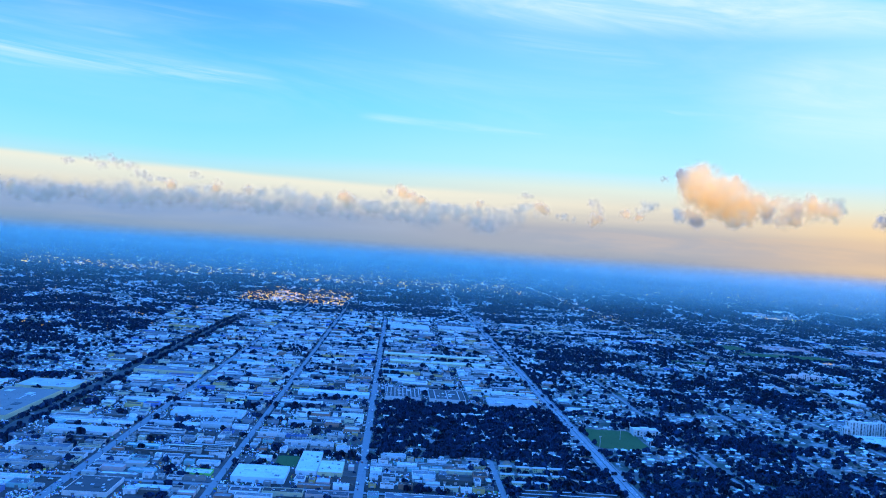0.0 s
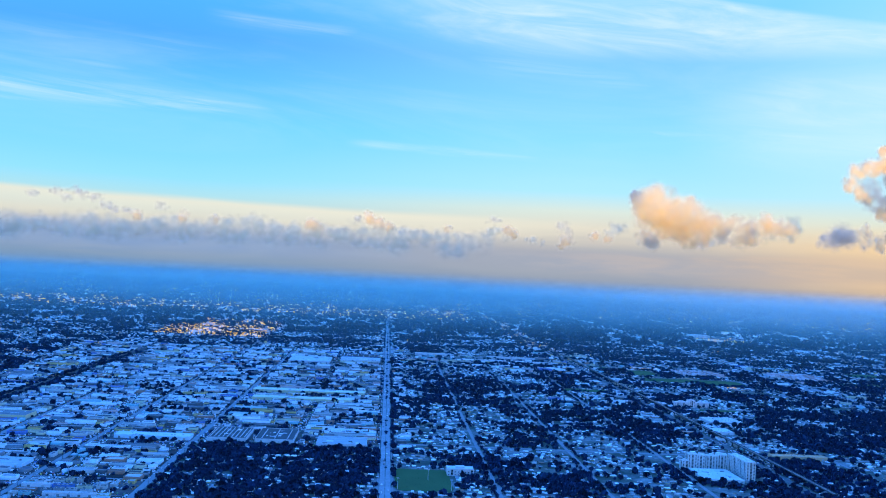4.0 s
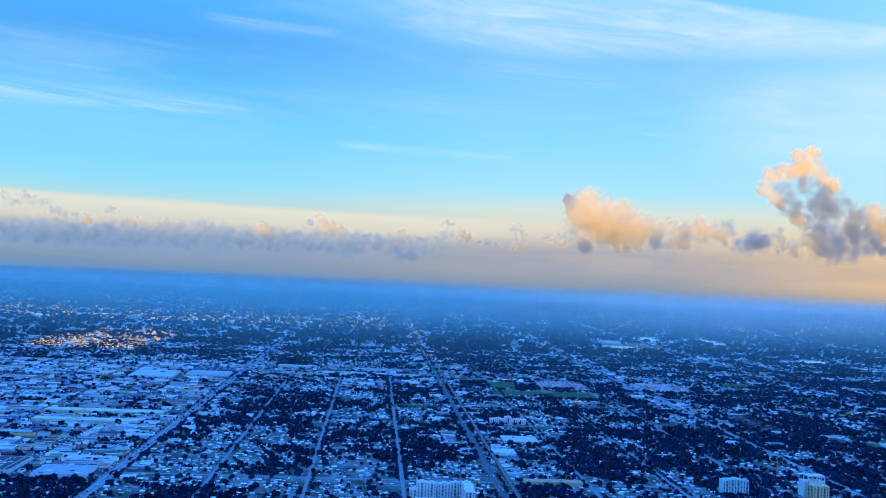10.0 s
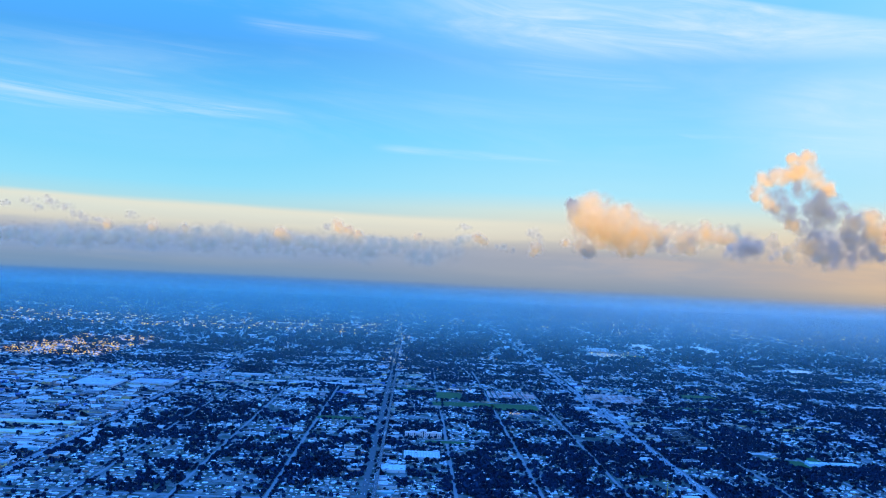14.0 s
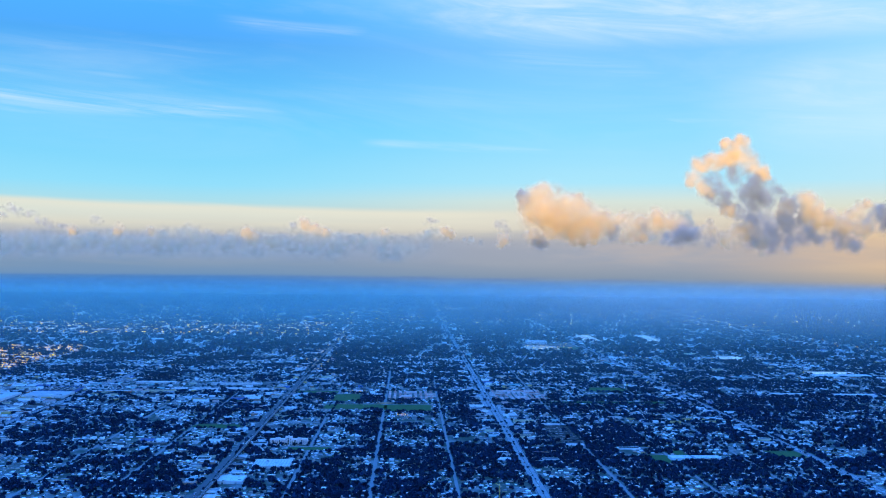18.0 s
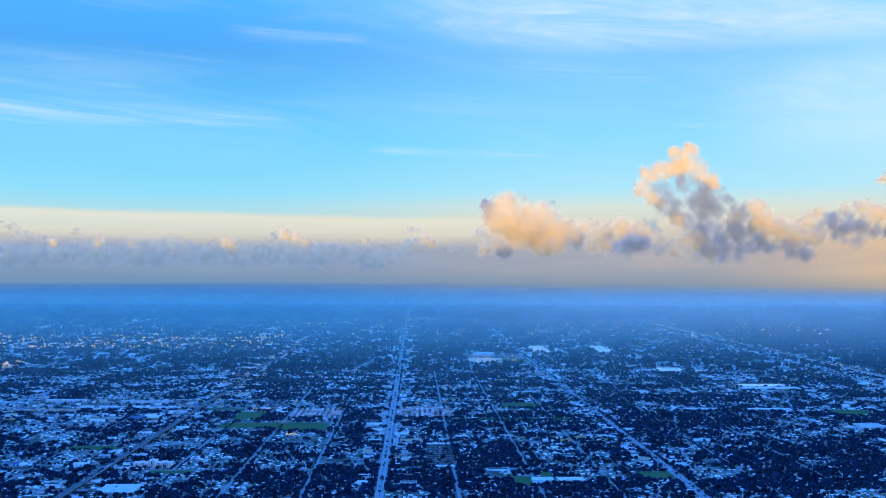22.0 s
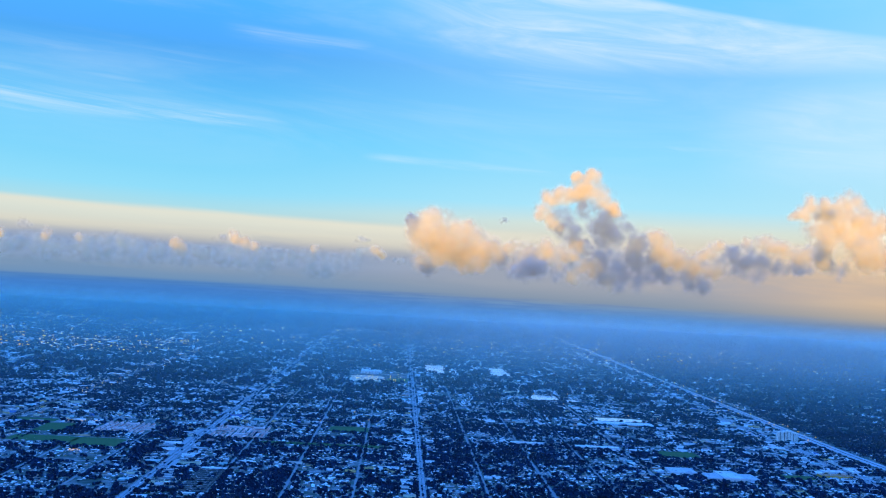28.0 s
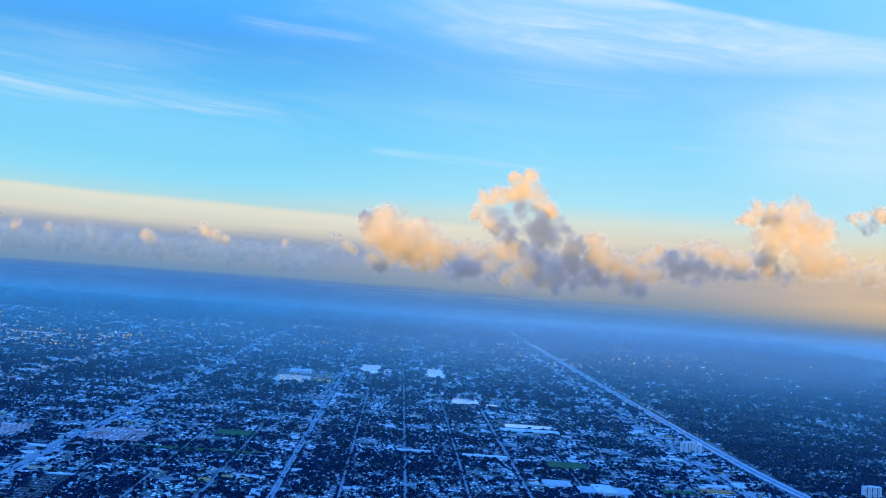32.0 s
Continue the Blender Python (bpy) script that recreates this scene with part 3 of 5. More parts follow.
def flat_building(u0, u1, v0, v1, h, wall, roof, label, category="warehouse", group="flat-roofed works buildings", name="warehouse", doors=4, units=3, ribs=0, seed=0):
    """A flat-roofed hall: walls with a parapet, sunken roof, shutters, roof plant."""
    r = np.random.default_rng(seed)
    w, d = u1 - u0, v1 - v0
    keep_free(u0 - 1, u1 + 1, v0 - 1, v1 + 1)
    ob = thing(name, label, category, group, grid_pose((u0 + u1) / 2, (v0 + v1) / 2))
    h *= 0.62
    t, x, y = 0.16, w / 2, d / 2
    top = h - 0.28
    part("wall", box_mesh("wall", wall, (-x, x, -y, -y + t, 0, h), (-x, x, y - t, y, 0, h), (-x, -x + t, -y + t, y - t, 0, h), (x - t, x, -y + t, y - t, 0, h)), ob)
    spans = [(-x + t, x - t, -y + t, y - t, top - 0.3, top)]
    for i in range(int(min(9, 2 + w * d / 22))):  # membrane repairs, hatches and curbs
        px, py = r.uniform(-x * 0.8, x * 0.8), r.uniform(-y * 0.75, y * 0.75)
        sx, sy = r.uniform(0.15, max(0.3, x * 0.14)), r.uniform(0.12, max(0.25, y * 0.14))
        spans.append((max(px - sx, -x + 0.3), min(px + sx, x - 0.3), max(py - sy, -y + 0.3), min(py + sy, y - 0.3), top, top + 0.04 + 0.02 * i))
    part("roof", mesh("roof", *boxes(spans), roof, m_patch, slots=[0] * 6 + [1] * 6 * (len(spans) - 1)), ob)
    for i in range(doors):
        dx, half = -x + w * (i + 0.5) / doors, min(0.7, w / doors * 0.3)
        part("roller_door", box_mesh("roller_door", m_door, (dx - half, dx + half, -y - 0.05, -y + 0.02, 0, h * 0.55)), ob)
    for i in range(units):
        ux, uy, s = r.uniform(-x * 0.8, x * 0.8), r.uniform(-y * 0.7, y * 0.7), r.uniform(0.25, 0.55)
        part("roof_unit", box_mesh("roof_unit", m_steel, (ux - s, ux + s, uy - s * 0.6, uy + s * 0.6, top, top + 0.4), (ux - s * 0.5, ux + s * 0.5, uy - s * 0.4, uy + s * 0.4, top + 0.4, top + 0.5)), ob)
    for i in range(ribs):
        rx = -x + w * (i + 0.5) / ribs
        part("skylight", box_mesh("skylight", m_steel, (rx - 0.3, rx + 0.3, -y * 0.85, y * 0.85, top, top + 0.2)), ob)
    return ob


for i, (u0, u1, v0, v1, h, wall, roof, ribs, label) in enumerate((
        (-39, -29, 427, 468, 3.4, m_wall_one, m_white, 0, "pale flat-roofed hall, long wing of an angled pair"),
        (-28.7, -17, 427, 450, 3.4, m_yellow, m_white, 0, "pale flat-roofed hall with a yellow-green front"),
        (-66, -42, 409, 432, 4.2, m_cyan, m_white, 0, "white-roofed warehouse with blue loading doors"),
        (-61, -11, 645, 658, 4.0, m_cyan, m_white, 0, "very long pale cyan warehouse with small openings"),
        (0, 26, 648, 690, 4.2, m_white, m_dark, 9, "dark-roofed hall with rows of skylights"),
        (32, 58, 648, 690, 4.2, m_white, m_dark, 3, "dark-roofed hall with white gables"),
        (74, 108, 640, 668, 4.0, m_white, m_roof_one, 0, "broad grey-roofed hall beside the avenue"),
        (-4, 100, 890, 905, 4.5, m_yellow, m_white, 0, "very long white-roofed warehouse with yellow walls"),
        (2, 90, 842, 856, 4.2, m_yellow, m_white, 0, "long yellow-fronted warehouse with a white roof"),
        (62, 112, 1190, 1228, 5.0, m_white, m_pale, 9, "huge pale-roofed distribution hall"),
        (64, 108, 1236, 1275, 4.6, m_wall_one, m_roof_one, 6, "huge distribution hall with a stained roof"),
        (1194, 1210, 1072, 1098, 5.0, m_white, m_pale, 3, "stepped west wing of a large white store"),
        (1211, 1233, 1070, 1108, 6.4, m_white, m_white, 5, "tall middle hall of a large white store"),
        (1234, 1251, 1074, 1102, 4.6, m_white, m_pale, 2, "low east wing of a large white store"),
        (1160, 1190, 1096, 1122, 4.5, m_white, m_pale, 0, "pale wing of a large store"),
        (0, 50, 1160, 1220, 4.5, m_white, m_roof_one, 0, "huge grey-roofed distribution hall"),
        (160, 212, 1326, 1334, 5.0, m_white, m_white, 0, "long white shopping strip with a flat roof"),
        (136, 178, 1238, 1245, 4.0, m_wall_one, m_white, 0, "long low store row with a pale roof"),
        (192, 232, 1246, 1252, 4.0, m_wall_one, m_roof_one, 0, "long low store row with a stained roof"),
        (252, 282, 1262, 1270, 4.5, m_white, m_white, 0, "low store row with a pale roof"),
        (300, 348, 1258, 1266, 4.5, m_white, m_white, 0, "long low store row with a pale roof"),
        (262, 330, 1318, 1325, 4.5, m_white, m_roof_one, 0, "long low store row with a stained roof"),
        (402, 432, 806, 833, 3.2, m_white, m_white, 12, "broad low market hall with ribbed pale roof"),
        (384, 404, 752, 772, 3.6, m_white, m_white, 0, "white-roofed store beside the raised railway"),
        (754, 772, 838, 849, 4.4, m_cyan, m_white, 0, "pale school block with a flat roof"),
        (776, 798, 838, 850, 4.0, m_white, m_white, 0, "white school block with a flat roof"),
        (1352, 1378, 1140, 1152, 4.5, m_white, m_roof_one, 2, "pale store beside the motorway"),
        (1388, 1400, 1146, 1170, 4.0, m_white, m_white, 0, "long white-roofed store beside the motorway"),
        (1080, 1135, 1230, 1242, 4.5, m_white, m_white, 0, "long white-roofed store row"),
        (1000, 1046, 1240, 1248, 4.0, m_white, m_white, 0, "long white-roofed store row"),
        (1150, 1235, 1440, 1460, 4.5, m_cyan, m_white, 0, "long white hall behind the pond"),
        (-240, -206, 508, 596, 4.5, m_yellow, surface("brown_felt_roof", [(0, (0.24, 0.21, 0.19)), (1, (0.28, 0.24, 0.21))], 0.1, 0.8, 0.5, "none"), 0, "large brown-roofed hall along the rail corridor"),
        (-240, -204, 606, 636, 4.2, m_yellow, m_pale, 0, "broad pale-roofed hall along the rail corridor"),
        (-320, -248, 520, 548, 4.2, m_white, m_pale, 0, "long pale hall behind the rail corridor"),
        (-176, -141, 484, 498, 3.4, m_white, m_pale, 0, "long pale-roofed hall with white walls"),
        (-126, -84, 548, 566, 3.8, m_cyan, m_pale, 0, "long pale teal hall with a worn roof"),
        (-190, -140, 700, 722, 5.0, m_yellow, m_roof_one, 0, "broad yellow hall beside the rail corridor"),
        (-128, -110, 374, 399, 3.4, m_white, m_dark, 0, "tar-roofed workshop with pale gables"),
        (-88, -76, 415, 423, 2.4, surface("lime_paint", [(0, (0.25, 0.6, 0.12)), (1, (0.3, 0.65, 0.15))], 0.4, 0.7, 0.3, "none"), m_white, 0, "small lime-green garage with a white roof"))):
    flat_building(u0, u1, v0, v1, h, wall, roof, label, doors=max(2, int((u1 - u0) / 7)), units=3 + i % 4, ribs=ribs, seed=100 + i)
for v in range(902, 1018, 9):
    flat_building(667, 691, v, v + 5.5, 2.2, m_white if v < 910 or v > 1003 else m_dark, m_white if v < 910 or v > 1003 else m_dark, "long low storage shed with a flat roof", "shed", "rows of storage sheds", "storage_shed", 5, 0, seed=v)
flat_building(395, 435, 655, 663, 4.5, surface("orange_stucco", [(0, (0.7, 0.42, 0.24)), (1, (0.74, 0.46, 0.28))], 0.4, 0.8, 0.3, "none"), surface("orange_clay_roof", [(0, (0.62, 0.34, 0.2)), (1, (0.66, 0.38, 0.24))], 0.4, 0.8, 0.4, "none"), "long low building with a clay-red roof", doors=6, units=0, seed=5)
flat_building(1338, 1374, 1116, 1128, 4.0, surface("orange_paint", [(0, (0.7, 0.3, 0.06)), (1, (0.72, 0.34, 0.08))], 0.4, 0.7, 0.3, "none"), m_red, "orange-painted store beside the motorway", doors=5, units=1, seed=6)

# two-storey apartment blocks with stair bays
block = None
for v, us in ((459, (64, 73, 81.5, 90, 99)), (443, (63, 72, 80, 89)), (428, (67, 78))):
    for u in us:
        keep_free(u - 4, u + 4, v - 2, v + 2)
        m = grid_pose(u, v, 0)
        if block is not None:
            copy_thing(block, m)
            continue
        block = thing("apartment_block", "yellow-beige two-storey apartment block with a flat roof", "apartments", "beige apartment blocks beside the avenue", m)
        part("wall", box_mesh("wall", m_yellow, (-3.2, 3.2, -1.5, 1.5, 0, 2.0), (-0.5, 0.5, -1.8, -1.5, 0, 2.2)), block)
        part("roof", box_mesh("roof", m_pale, (-3.4, 3.4, -1.7, 1.7, 2.0, 2.2)), block)
        for x in (-2.5, -1.5, 1.5, 2.5):
            for z in (0.35, 1.3):
                part("window", box_mesh("window", m_glass, (x - 0.3, x + 0.3, -1.55, -1.48, z, z + 0.42)), block)
# long carport rows
for i, v in enumerate((404, 410, 416)):
    flat_building(64 + 2 * i, 112, v, v + 2.6, 2.4, m_dark, m_pale, "long low carport row with a pale roof", "carport", "carport rows beside the avenue", "carport", 3, 0, seed=60 + i)
# ordinary works buildings: rows between the avenues
HALLS = []
cols = [-330, -262, -200, -135, -72, -8, 58, 118]
for a, b in zip(cols, cols[1:]):
    v = 372.0
    while v < 1320:
        deep = rng.uniform(3.6, 9.5)
        u = a + 4
        while u < b - 6:
            w = min(rng.choice([3, 4.5, 7, 11, 17, 28], p=[0.2, 0.24, 0.22, 0.17, 0.11, 0.06]) * rng.uniform(0.8, 1.2), b - 4 - u)
            d = deep * rng.uniform(0.6, 1.0)
            if w > 2.4 and rng.random() < 0.78 and industrial(u + w / 2, v) and is_free(u, u + w, v, v + d) and not on_road([u, u + w, u + w / 2], [v, v + d, v + d / 2], 0.6).any():
                HALLS.append((u, u + w, v, v + d, rng.uniform(1.2, 2.4)))
            u += w + rng.uniform(0.4, 3)
        v += deep + rng.uniform(0.6, 4.2)
for a, b, v0, v1, many in ((125, 372, 1160, 1345, 240), (380, 500, 1230, 1340, 60), (1380, 1436, 1150, 2600, 160), (1180, 1380, 1120, 1330, 110), (600, 660, 1650, 3000, 120), (340, 410, 1350, 2600, 120), (860, 900, 1500, 3000, 90), (-260, -80, 1480, 1900, 220), (-900, 300, 2180, 2540, 900), (100, 150, 1350, 2200, 60), (640, 900, 1290, 1330, 60), (-120, 110, 1320, 1420, 70), (900, 1250, 1380, 1440, 60), (150, 360, 880, 930, 40), (640, 880, 1020, 1060, 40)):
    for k in range(many):
        u, v, w, d = rng.uniform(a, b), rng.uniform(v0, v1), rng.uniform(3, 9) * (1 if rng.random() < 0.7 else 2.4), rng.uniform(3, 7)
        if is_free(u, u + w, v, v + d) and not on_road([u, u + w, u + w / 2], [v, v + d, v + d / 2], 0.5).any() and not any(u < q[1] and u + w > q[0] and v < q[3] and v + d > q[2] for q in HALLS[-260:]):
            HALLS.append((u, u + w, v, v + d, rng.uniform(1.4, 2.6)))
for a, reach, v0, v1 in ((121, 13, 640, 2400), (376, 15, 640, 3000), (627, 18, 800, 3300), (884, 13, 900, 3300), (1138, 11, 1000, 2200), (1384, 22, 1050, 3200), (1265, 10, 1000, 1600), (1412, 14, 1150, 3000)):
    v = float(v0)
    while v < v1:
        for side in (-1, 1):
            w, d = rng.uniform(5, reach), rng.uniform(4, 9)
            u = a + side * (5.0 + rng.uniform(0, reach * 0.6) + w / 2) - w / 2
            if rng.random() < 0.62 and is_free(u, u + w, v, v + d) and not on_road([u, u + w, u + w / 2], [v, v + d, v + d / 2], 0.4).any():
                HALLS.append((u, u + w, v, v + d, rng.uniform(1.2, 2.2)))
                keep_free(u, u + w, v, v + d)
        v += rng.uniform(7, 15) * (1 if v < 1500 else 1.8)
for v, u0, u1 in ((1410, -500, 1400), (1540, 300, 1700), (1800, -400, 1900), (2050, -600, 2000), (1150, 600, 1300), (1022, 640, 1000), (895, 380, 760), (2330, -900, 1600), (2600, -900, 2000), (2850, -1000, 2200), (3200, -1200, 2400)):
    u = float(u0)
    while u < u1:
        w, d = rng.uniform(8, 30), rng.uniform(4, 9)
        y = v + rng.choice([-1, 1]) * rng.uniform(5, 11)
        if rng.random() < 0.35 and is_free(u, u + w, y, y + d) and not on_road([u, u + w, u + w / 2], [y, y + d, y + d / 2], 0.4).any():
            HALLS.append((u, u + w, y, y + d, rng.uniform(1.4, 2.6)))
            keep_free(u, u + w, y, y + d)
        u += w + rng.uniform(2, 20)
HALLS.sort(key=lambda q: q[2] + 0.2 * abs(q[0] + 40))
LOOKS = ["works building with a flat weathered roof", "low workshop with a stained flat roof", "block-built store with a parapet roof"]
for i, (u0, u1, v0, v1, h) in enumerate(HALLS[:300]):
    flat_building(u0, u1, v0, v1, h / 0.62, m_wall_one, m_roof_one, LOOKS[i % 3], doors=max(1, int((u1 - u0) / 5)), units=int(rng.integers(0, 4)), seed=300 + i)
o, k = 0.5, 0.46
HALL_V = [(x, y, z) for x, y, z in ((-o, -o, 0), (o, -o, 0), (o, o, 0), (-o, o, 0), (-o, -o, 1), (o, -o, 1), (o, o, 1), (-o, o, 1), (-k, -k, 1), (k, -k, 1), (k, k, 1), (-k, k, 1), (-k, -k, 0.85), (k, -k, 0.85), (k, k, 0.85), (-k, k, 0.85))]
HALL_F = [(0, 1, 5, 4), (1, 2, 6, 5), (2, 3, 7, 6), (3, 0, 4, 7), (4, 5, 9, 8), (5, 6, 10, 9), (6, 7, 11, 10), (7, 4, 8, 11), (8, 9, 13, 12), (9, 10, 14, 13), (10, 11, 15, 14), (11, 8, 12, 15), (12, 13, 14, 15)]
rest = HALLS[300:]
q = np.c_[ground_rows([((a + b) / 2, (c + d) / 2) for a, b, c, d, h in rest]), np.full(len(rest), TURN), [(b - a, d - c, h) for a, b, c, d, h in rest]]
tagged(new("far_works_buildings", bulk("far_works_buildings", (HALL_V, HALL_F), q, m_wall, m_roof, slots=[0] * 12 + [1])), "distant flat-roofed works buildings and stores", "buildings", kind="stuff")
for a, b, c, d, h in rest:
    keep_free(a, b, c, d)

# pale car parks along the busy avenues
m_lot = surface("pale_car_park", [(0, GREY(0.3)), (1, GREY(0.38))], 0.06, 0.9, 0.7, "none")
lots_n = 0
for a, wide, v0, v1 in ((376, 7, 1330, 2700), (627, 7, 1000, 1400), (627, 6, 1450, 2900), (884, 4, 1300, 2900), (1384, 9, 1100, 2900), (121, 4, 1300, 2200)):
    for side in (-1, 1):
        v = v0 + rng.uniform(0, 40)
        while v < v1:
            long = rng.uniform(18, 60)
            u = a + side * (4.8 + wide / 2)
            keep_free(u - wide / 2, u + wide / 2, v, v + long)
            lots_n += 1
            strip("car_park_%d" % lots_n, m_lot, u, v, v + long, wide * rng.uniform(0.7, 1.2), 0.14, "pale concrete car park beside the avenue", "car park")
            v += long + rng.uniform(6, 40)
# pale aprons of the distant freight district
r = np.random.default_rng(23)
aprons_n = 0
for v, u0, u1 in ((2010, -520, -180), (2190, -700, 260), (2290, -820, 150), (2400, -760, 300), (2510, -900, 240), (2640, -500, 420), (2760, -350, 300), (2980, -300, 460), (3180, -200, 600)):
    u = float(u0)
    while u < u1:
        long = r.uniform(40, 150)
        aprons_n += 1
        mid, deep = v + r.uniform(-18, 18), r.uniform(10, 34)
        keep_free(u, u + long, mid - deep * 0.4, mid + deep * 0.4)
        strip("apron_%d" % aprons_n, m_lot, mid, u, u + long, deep, 0.14, "pale concrete apron of a distant freight yard", "apron", along="u")
        u += long + r.uniform(10, 60)
# paved yards under the works
yards = []
for a, b in zip(cols, cols[1:]):
    for v in range(366, 1320, 32):
        if industrial((a + b) / 2, v + 16):
            yards.append(((a + b) / 2, v + 16, b - a - 1, 31))
q = np.c_[ground_rows([y[:2] for y in yards], 0.02), np.full(len(yards), TURN), [(w, d, 0.05) for u, v, w, d in yards]]
tagged(new("pavement", bulk("pavement", (CUBE_V, CUBE_F), q, m_yard)), "stained concrete yards between the works", "pavement", kind="structure")

# vehicles and containers standing in the yards and along the streets
m_paint = surface("car_paint", [(0, GREY(0.75)), (0.3, GREY(0.3)), (0.45, GREY(0.04)), (0.6, GREY(0.55)), (0.74, (0.3, 0.03, 0.03)), (0.82, (0.04, 0.09, 0.3)), (0.9, GREY(0.8))], 2.0, 0.35, 0.1, "island")
m_paint_one = surface("single_car_paint", [(0, GREY(0.75)), (0.3, GREY(0.3)), (0.45, GREY(0.04)), (0.6, GREY(0.55)), (0.74, (0.3, 0.03, 0.03)), (0.82, (0.04, 0.09, 0.3)), (0.9, GREY(0.8))], 2.0, 0.35, 0.1, "object")
m_tyre = surface("rubber", [(0, GREY(0.02)), (1, GREY(0.03))], 4.0, 0.9, 0.2, "none")
CAR_V, CAR_F = boxes([(-0.3, 0.3, -0.75, 0.75, 0.1, 0.32)])
k = len(CAR_V)
CAR_V = CAR_V + [(-0.27, -0.45, 0.32), (0.27, -0.45, 0.32), (-0.27, 0.5, 0.32), (0.27, 0.5, 0.32), (-0.22, -0.2, 0.5), (0.22, -0.2, 0.5), (-0.22, 0.35, 0.5), (0.22, 0.35, 0.5)]
CAR_F = CAR_F + [tuple(i + k for i in f) for f in CUBE_F]
spots = []
r = np.random.default_rng(81)
for u0, u1, v0, v1, many in ((-330, 118, 366, 1300, 5200), (120, 480, 1255, 1345, 900), (370, 400, 620, 1250, 500), (640, 700, 900, 1300, 300), (1370, 1440, 1100, 2000, 700), (-260, -80, 1500, 1900, 800), (600, 660, 850, 2200, 900), (880, 920, 900, 2000, 500)):
    u, v = r.uniform(u0, u1, many), r.uniform(v0, v1, many)
    v = np.where(r.random(many) < 0.7, np.round(v / 9) * 9, v)  # parked in rows
    ok = ~on_road(u, v, 0.2)
    spots += list(zip(u[ok], v[ok], r.integers(0, 2, ok.sum()) * math.pi / 2))
for a, v0, v1, wide in AVENUES:
    if wide > 4:
        for v in r.uniform(max(v0, 370), min(v1, 1500), 70):
            spots.append((a + r.choice([-1, 1]) * wide * r.choice([0.14, 0.32]), v, 0.0))
spots = sorted(spots, key=lambda q: q[1] + 0.2 * abs(q[0]))
car = thing("parked_car", "small car parked in the open", "car", "cars on streets and yards", grid_pose(*spots[0][:2], 0.07, math.degrees(spots[0][2])))
part("body", mesh("body", CAR_V[:8], CAR_F[:6], m_paint_one), car)
part("cabin", mesh("cabin", CAR_V[8:], CUBE_F, m_glass), car)
for x in (-0.28, 0.28):
    for y in (-0.48, 0.48):
        part("wheel", box_mesh("wheel", m_tyre, (x - 0.05, x + 0.05, y - 0.1, y + 0.1, 0, 0.16), (x - 0.05, x + 0.05, y - 0.06, y + 0.06, 0.16, 0.2)), car)
for u, v, t in spots[1:95]:
    copy_thing(car, grid_pose(u, v, 0.1, math.degrees(t)))
q = np.array([(*at(u, v, 0.12), TURN + t, *(np.array((1, 1, 1)) * r.uniform(0.9, 1.9))) for u, v, t in spots[95:]])
tagged(new("parked_vehicles", bulk("parked_vehicles", (CAR_V, CAR_F), q, m_paint)), "rows of parked cars, vans and containers", "vehicles", kind="stuff")

# crates, tanks, pallets and sheds in the yards
m_junk = surface("yard_clutter", [(0, GREY(0.8)), (0.26, GREY(0.1)), (0.46, GREY(0.4)), (0.58, (0.1, 0.2, 0.45)), (0.66, (0.5, 0.2, 0.06)), (0.72, GREY(0.7)), (0.86, (0.12, 0.3, 0.12)), (0.9, (0.6, 0.45, 0.1)), (0.94, (0.35, 0.1, 0.08))], 1.0, 0.8, 0.3)
r = np.random.default_rng(82)
u, v = r.uniform(-330, 118, 80000), 366 + 950 * r.random(80000) ** 1.8
ok = industrial(u, v) & ~on_road(u, v, 0.1) & (hash_noise(u, v, 14, 21) > 0.3)
u, v = u[ok], v[ok]
q = np.c_[ground_rows(np.c_[u, v], 0.05), TURN + r.integers(0, 2, len(u)) * math.pi / 2, r.uniform(0.25, 1.5, len(u)), r.uniform(0.25, 0.8, len(u)), r.uniform(0.2, 0.8, len(u))]
tagged(new("yard_clutter", bulk("yard_clutter", (CUBE_V, CUBE_F[1:]), q, m_junk)), "crates, tanks and scrap standing in the work yards", "clutter", kind="stuff")

# houses
def house_shape(hip, ell):
    """Walls, overhanging roof: unit footprint, height 1."""
    v, f, s = [], [], []

    def block(x0, x1, y0, y1, z):
        k = len(v)
        v.extend([(x0, y0, 0), (x1, y0, 0), (x1, y1, 0), (x0, y1, 0), (x0, y0, z), (x1, y0, z), (x1, y1, z), (x0, y1, z)])
        for a, b in ((0, 1), (1, 2), (2, 3), (3, 0)):
            f.extend([(k + a, k + b, k + b + 4), (k + a, k + b + 4, k + a + 4)])
            s.extend([0, 0])
        g, e = 0.06, hip * (x1 - x0) / 2
        m = len(v)
        ym = (y0 + y1) / 2
        v.extend([(x0 - g, y0 - g, z), (x1 + g, y0 - g, z), (x1 + g, y1 + g, z), (x0 - g, y1 + g, z), (x0 + e, ym, 1.0), (x1 - e, ym, 1.0)])
        f.extend([(m, m + 1, m + 5), (m, m + 5, m + 4), (m + 2, m + 3, m + 4), (m + 2, m + 4, m + 5), (m + 1, m + 2, m + 5), (m + 3, m, m + 4)])
        s.extend([1] * 6)

    block(-0.5, 0.5, -0.5, 0.5 if not ell else 0.15, 0.6)
    if ell:
        block(-0.1, 0.5, 0.1, 0.5, 0.55)
    return v, f, s


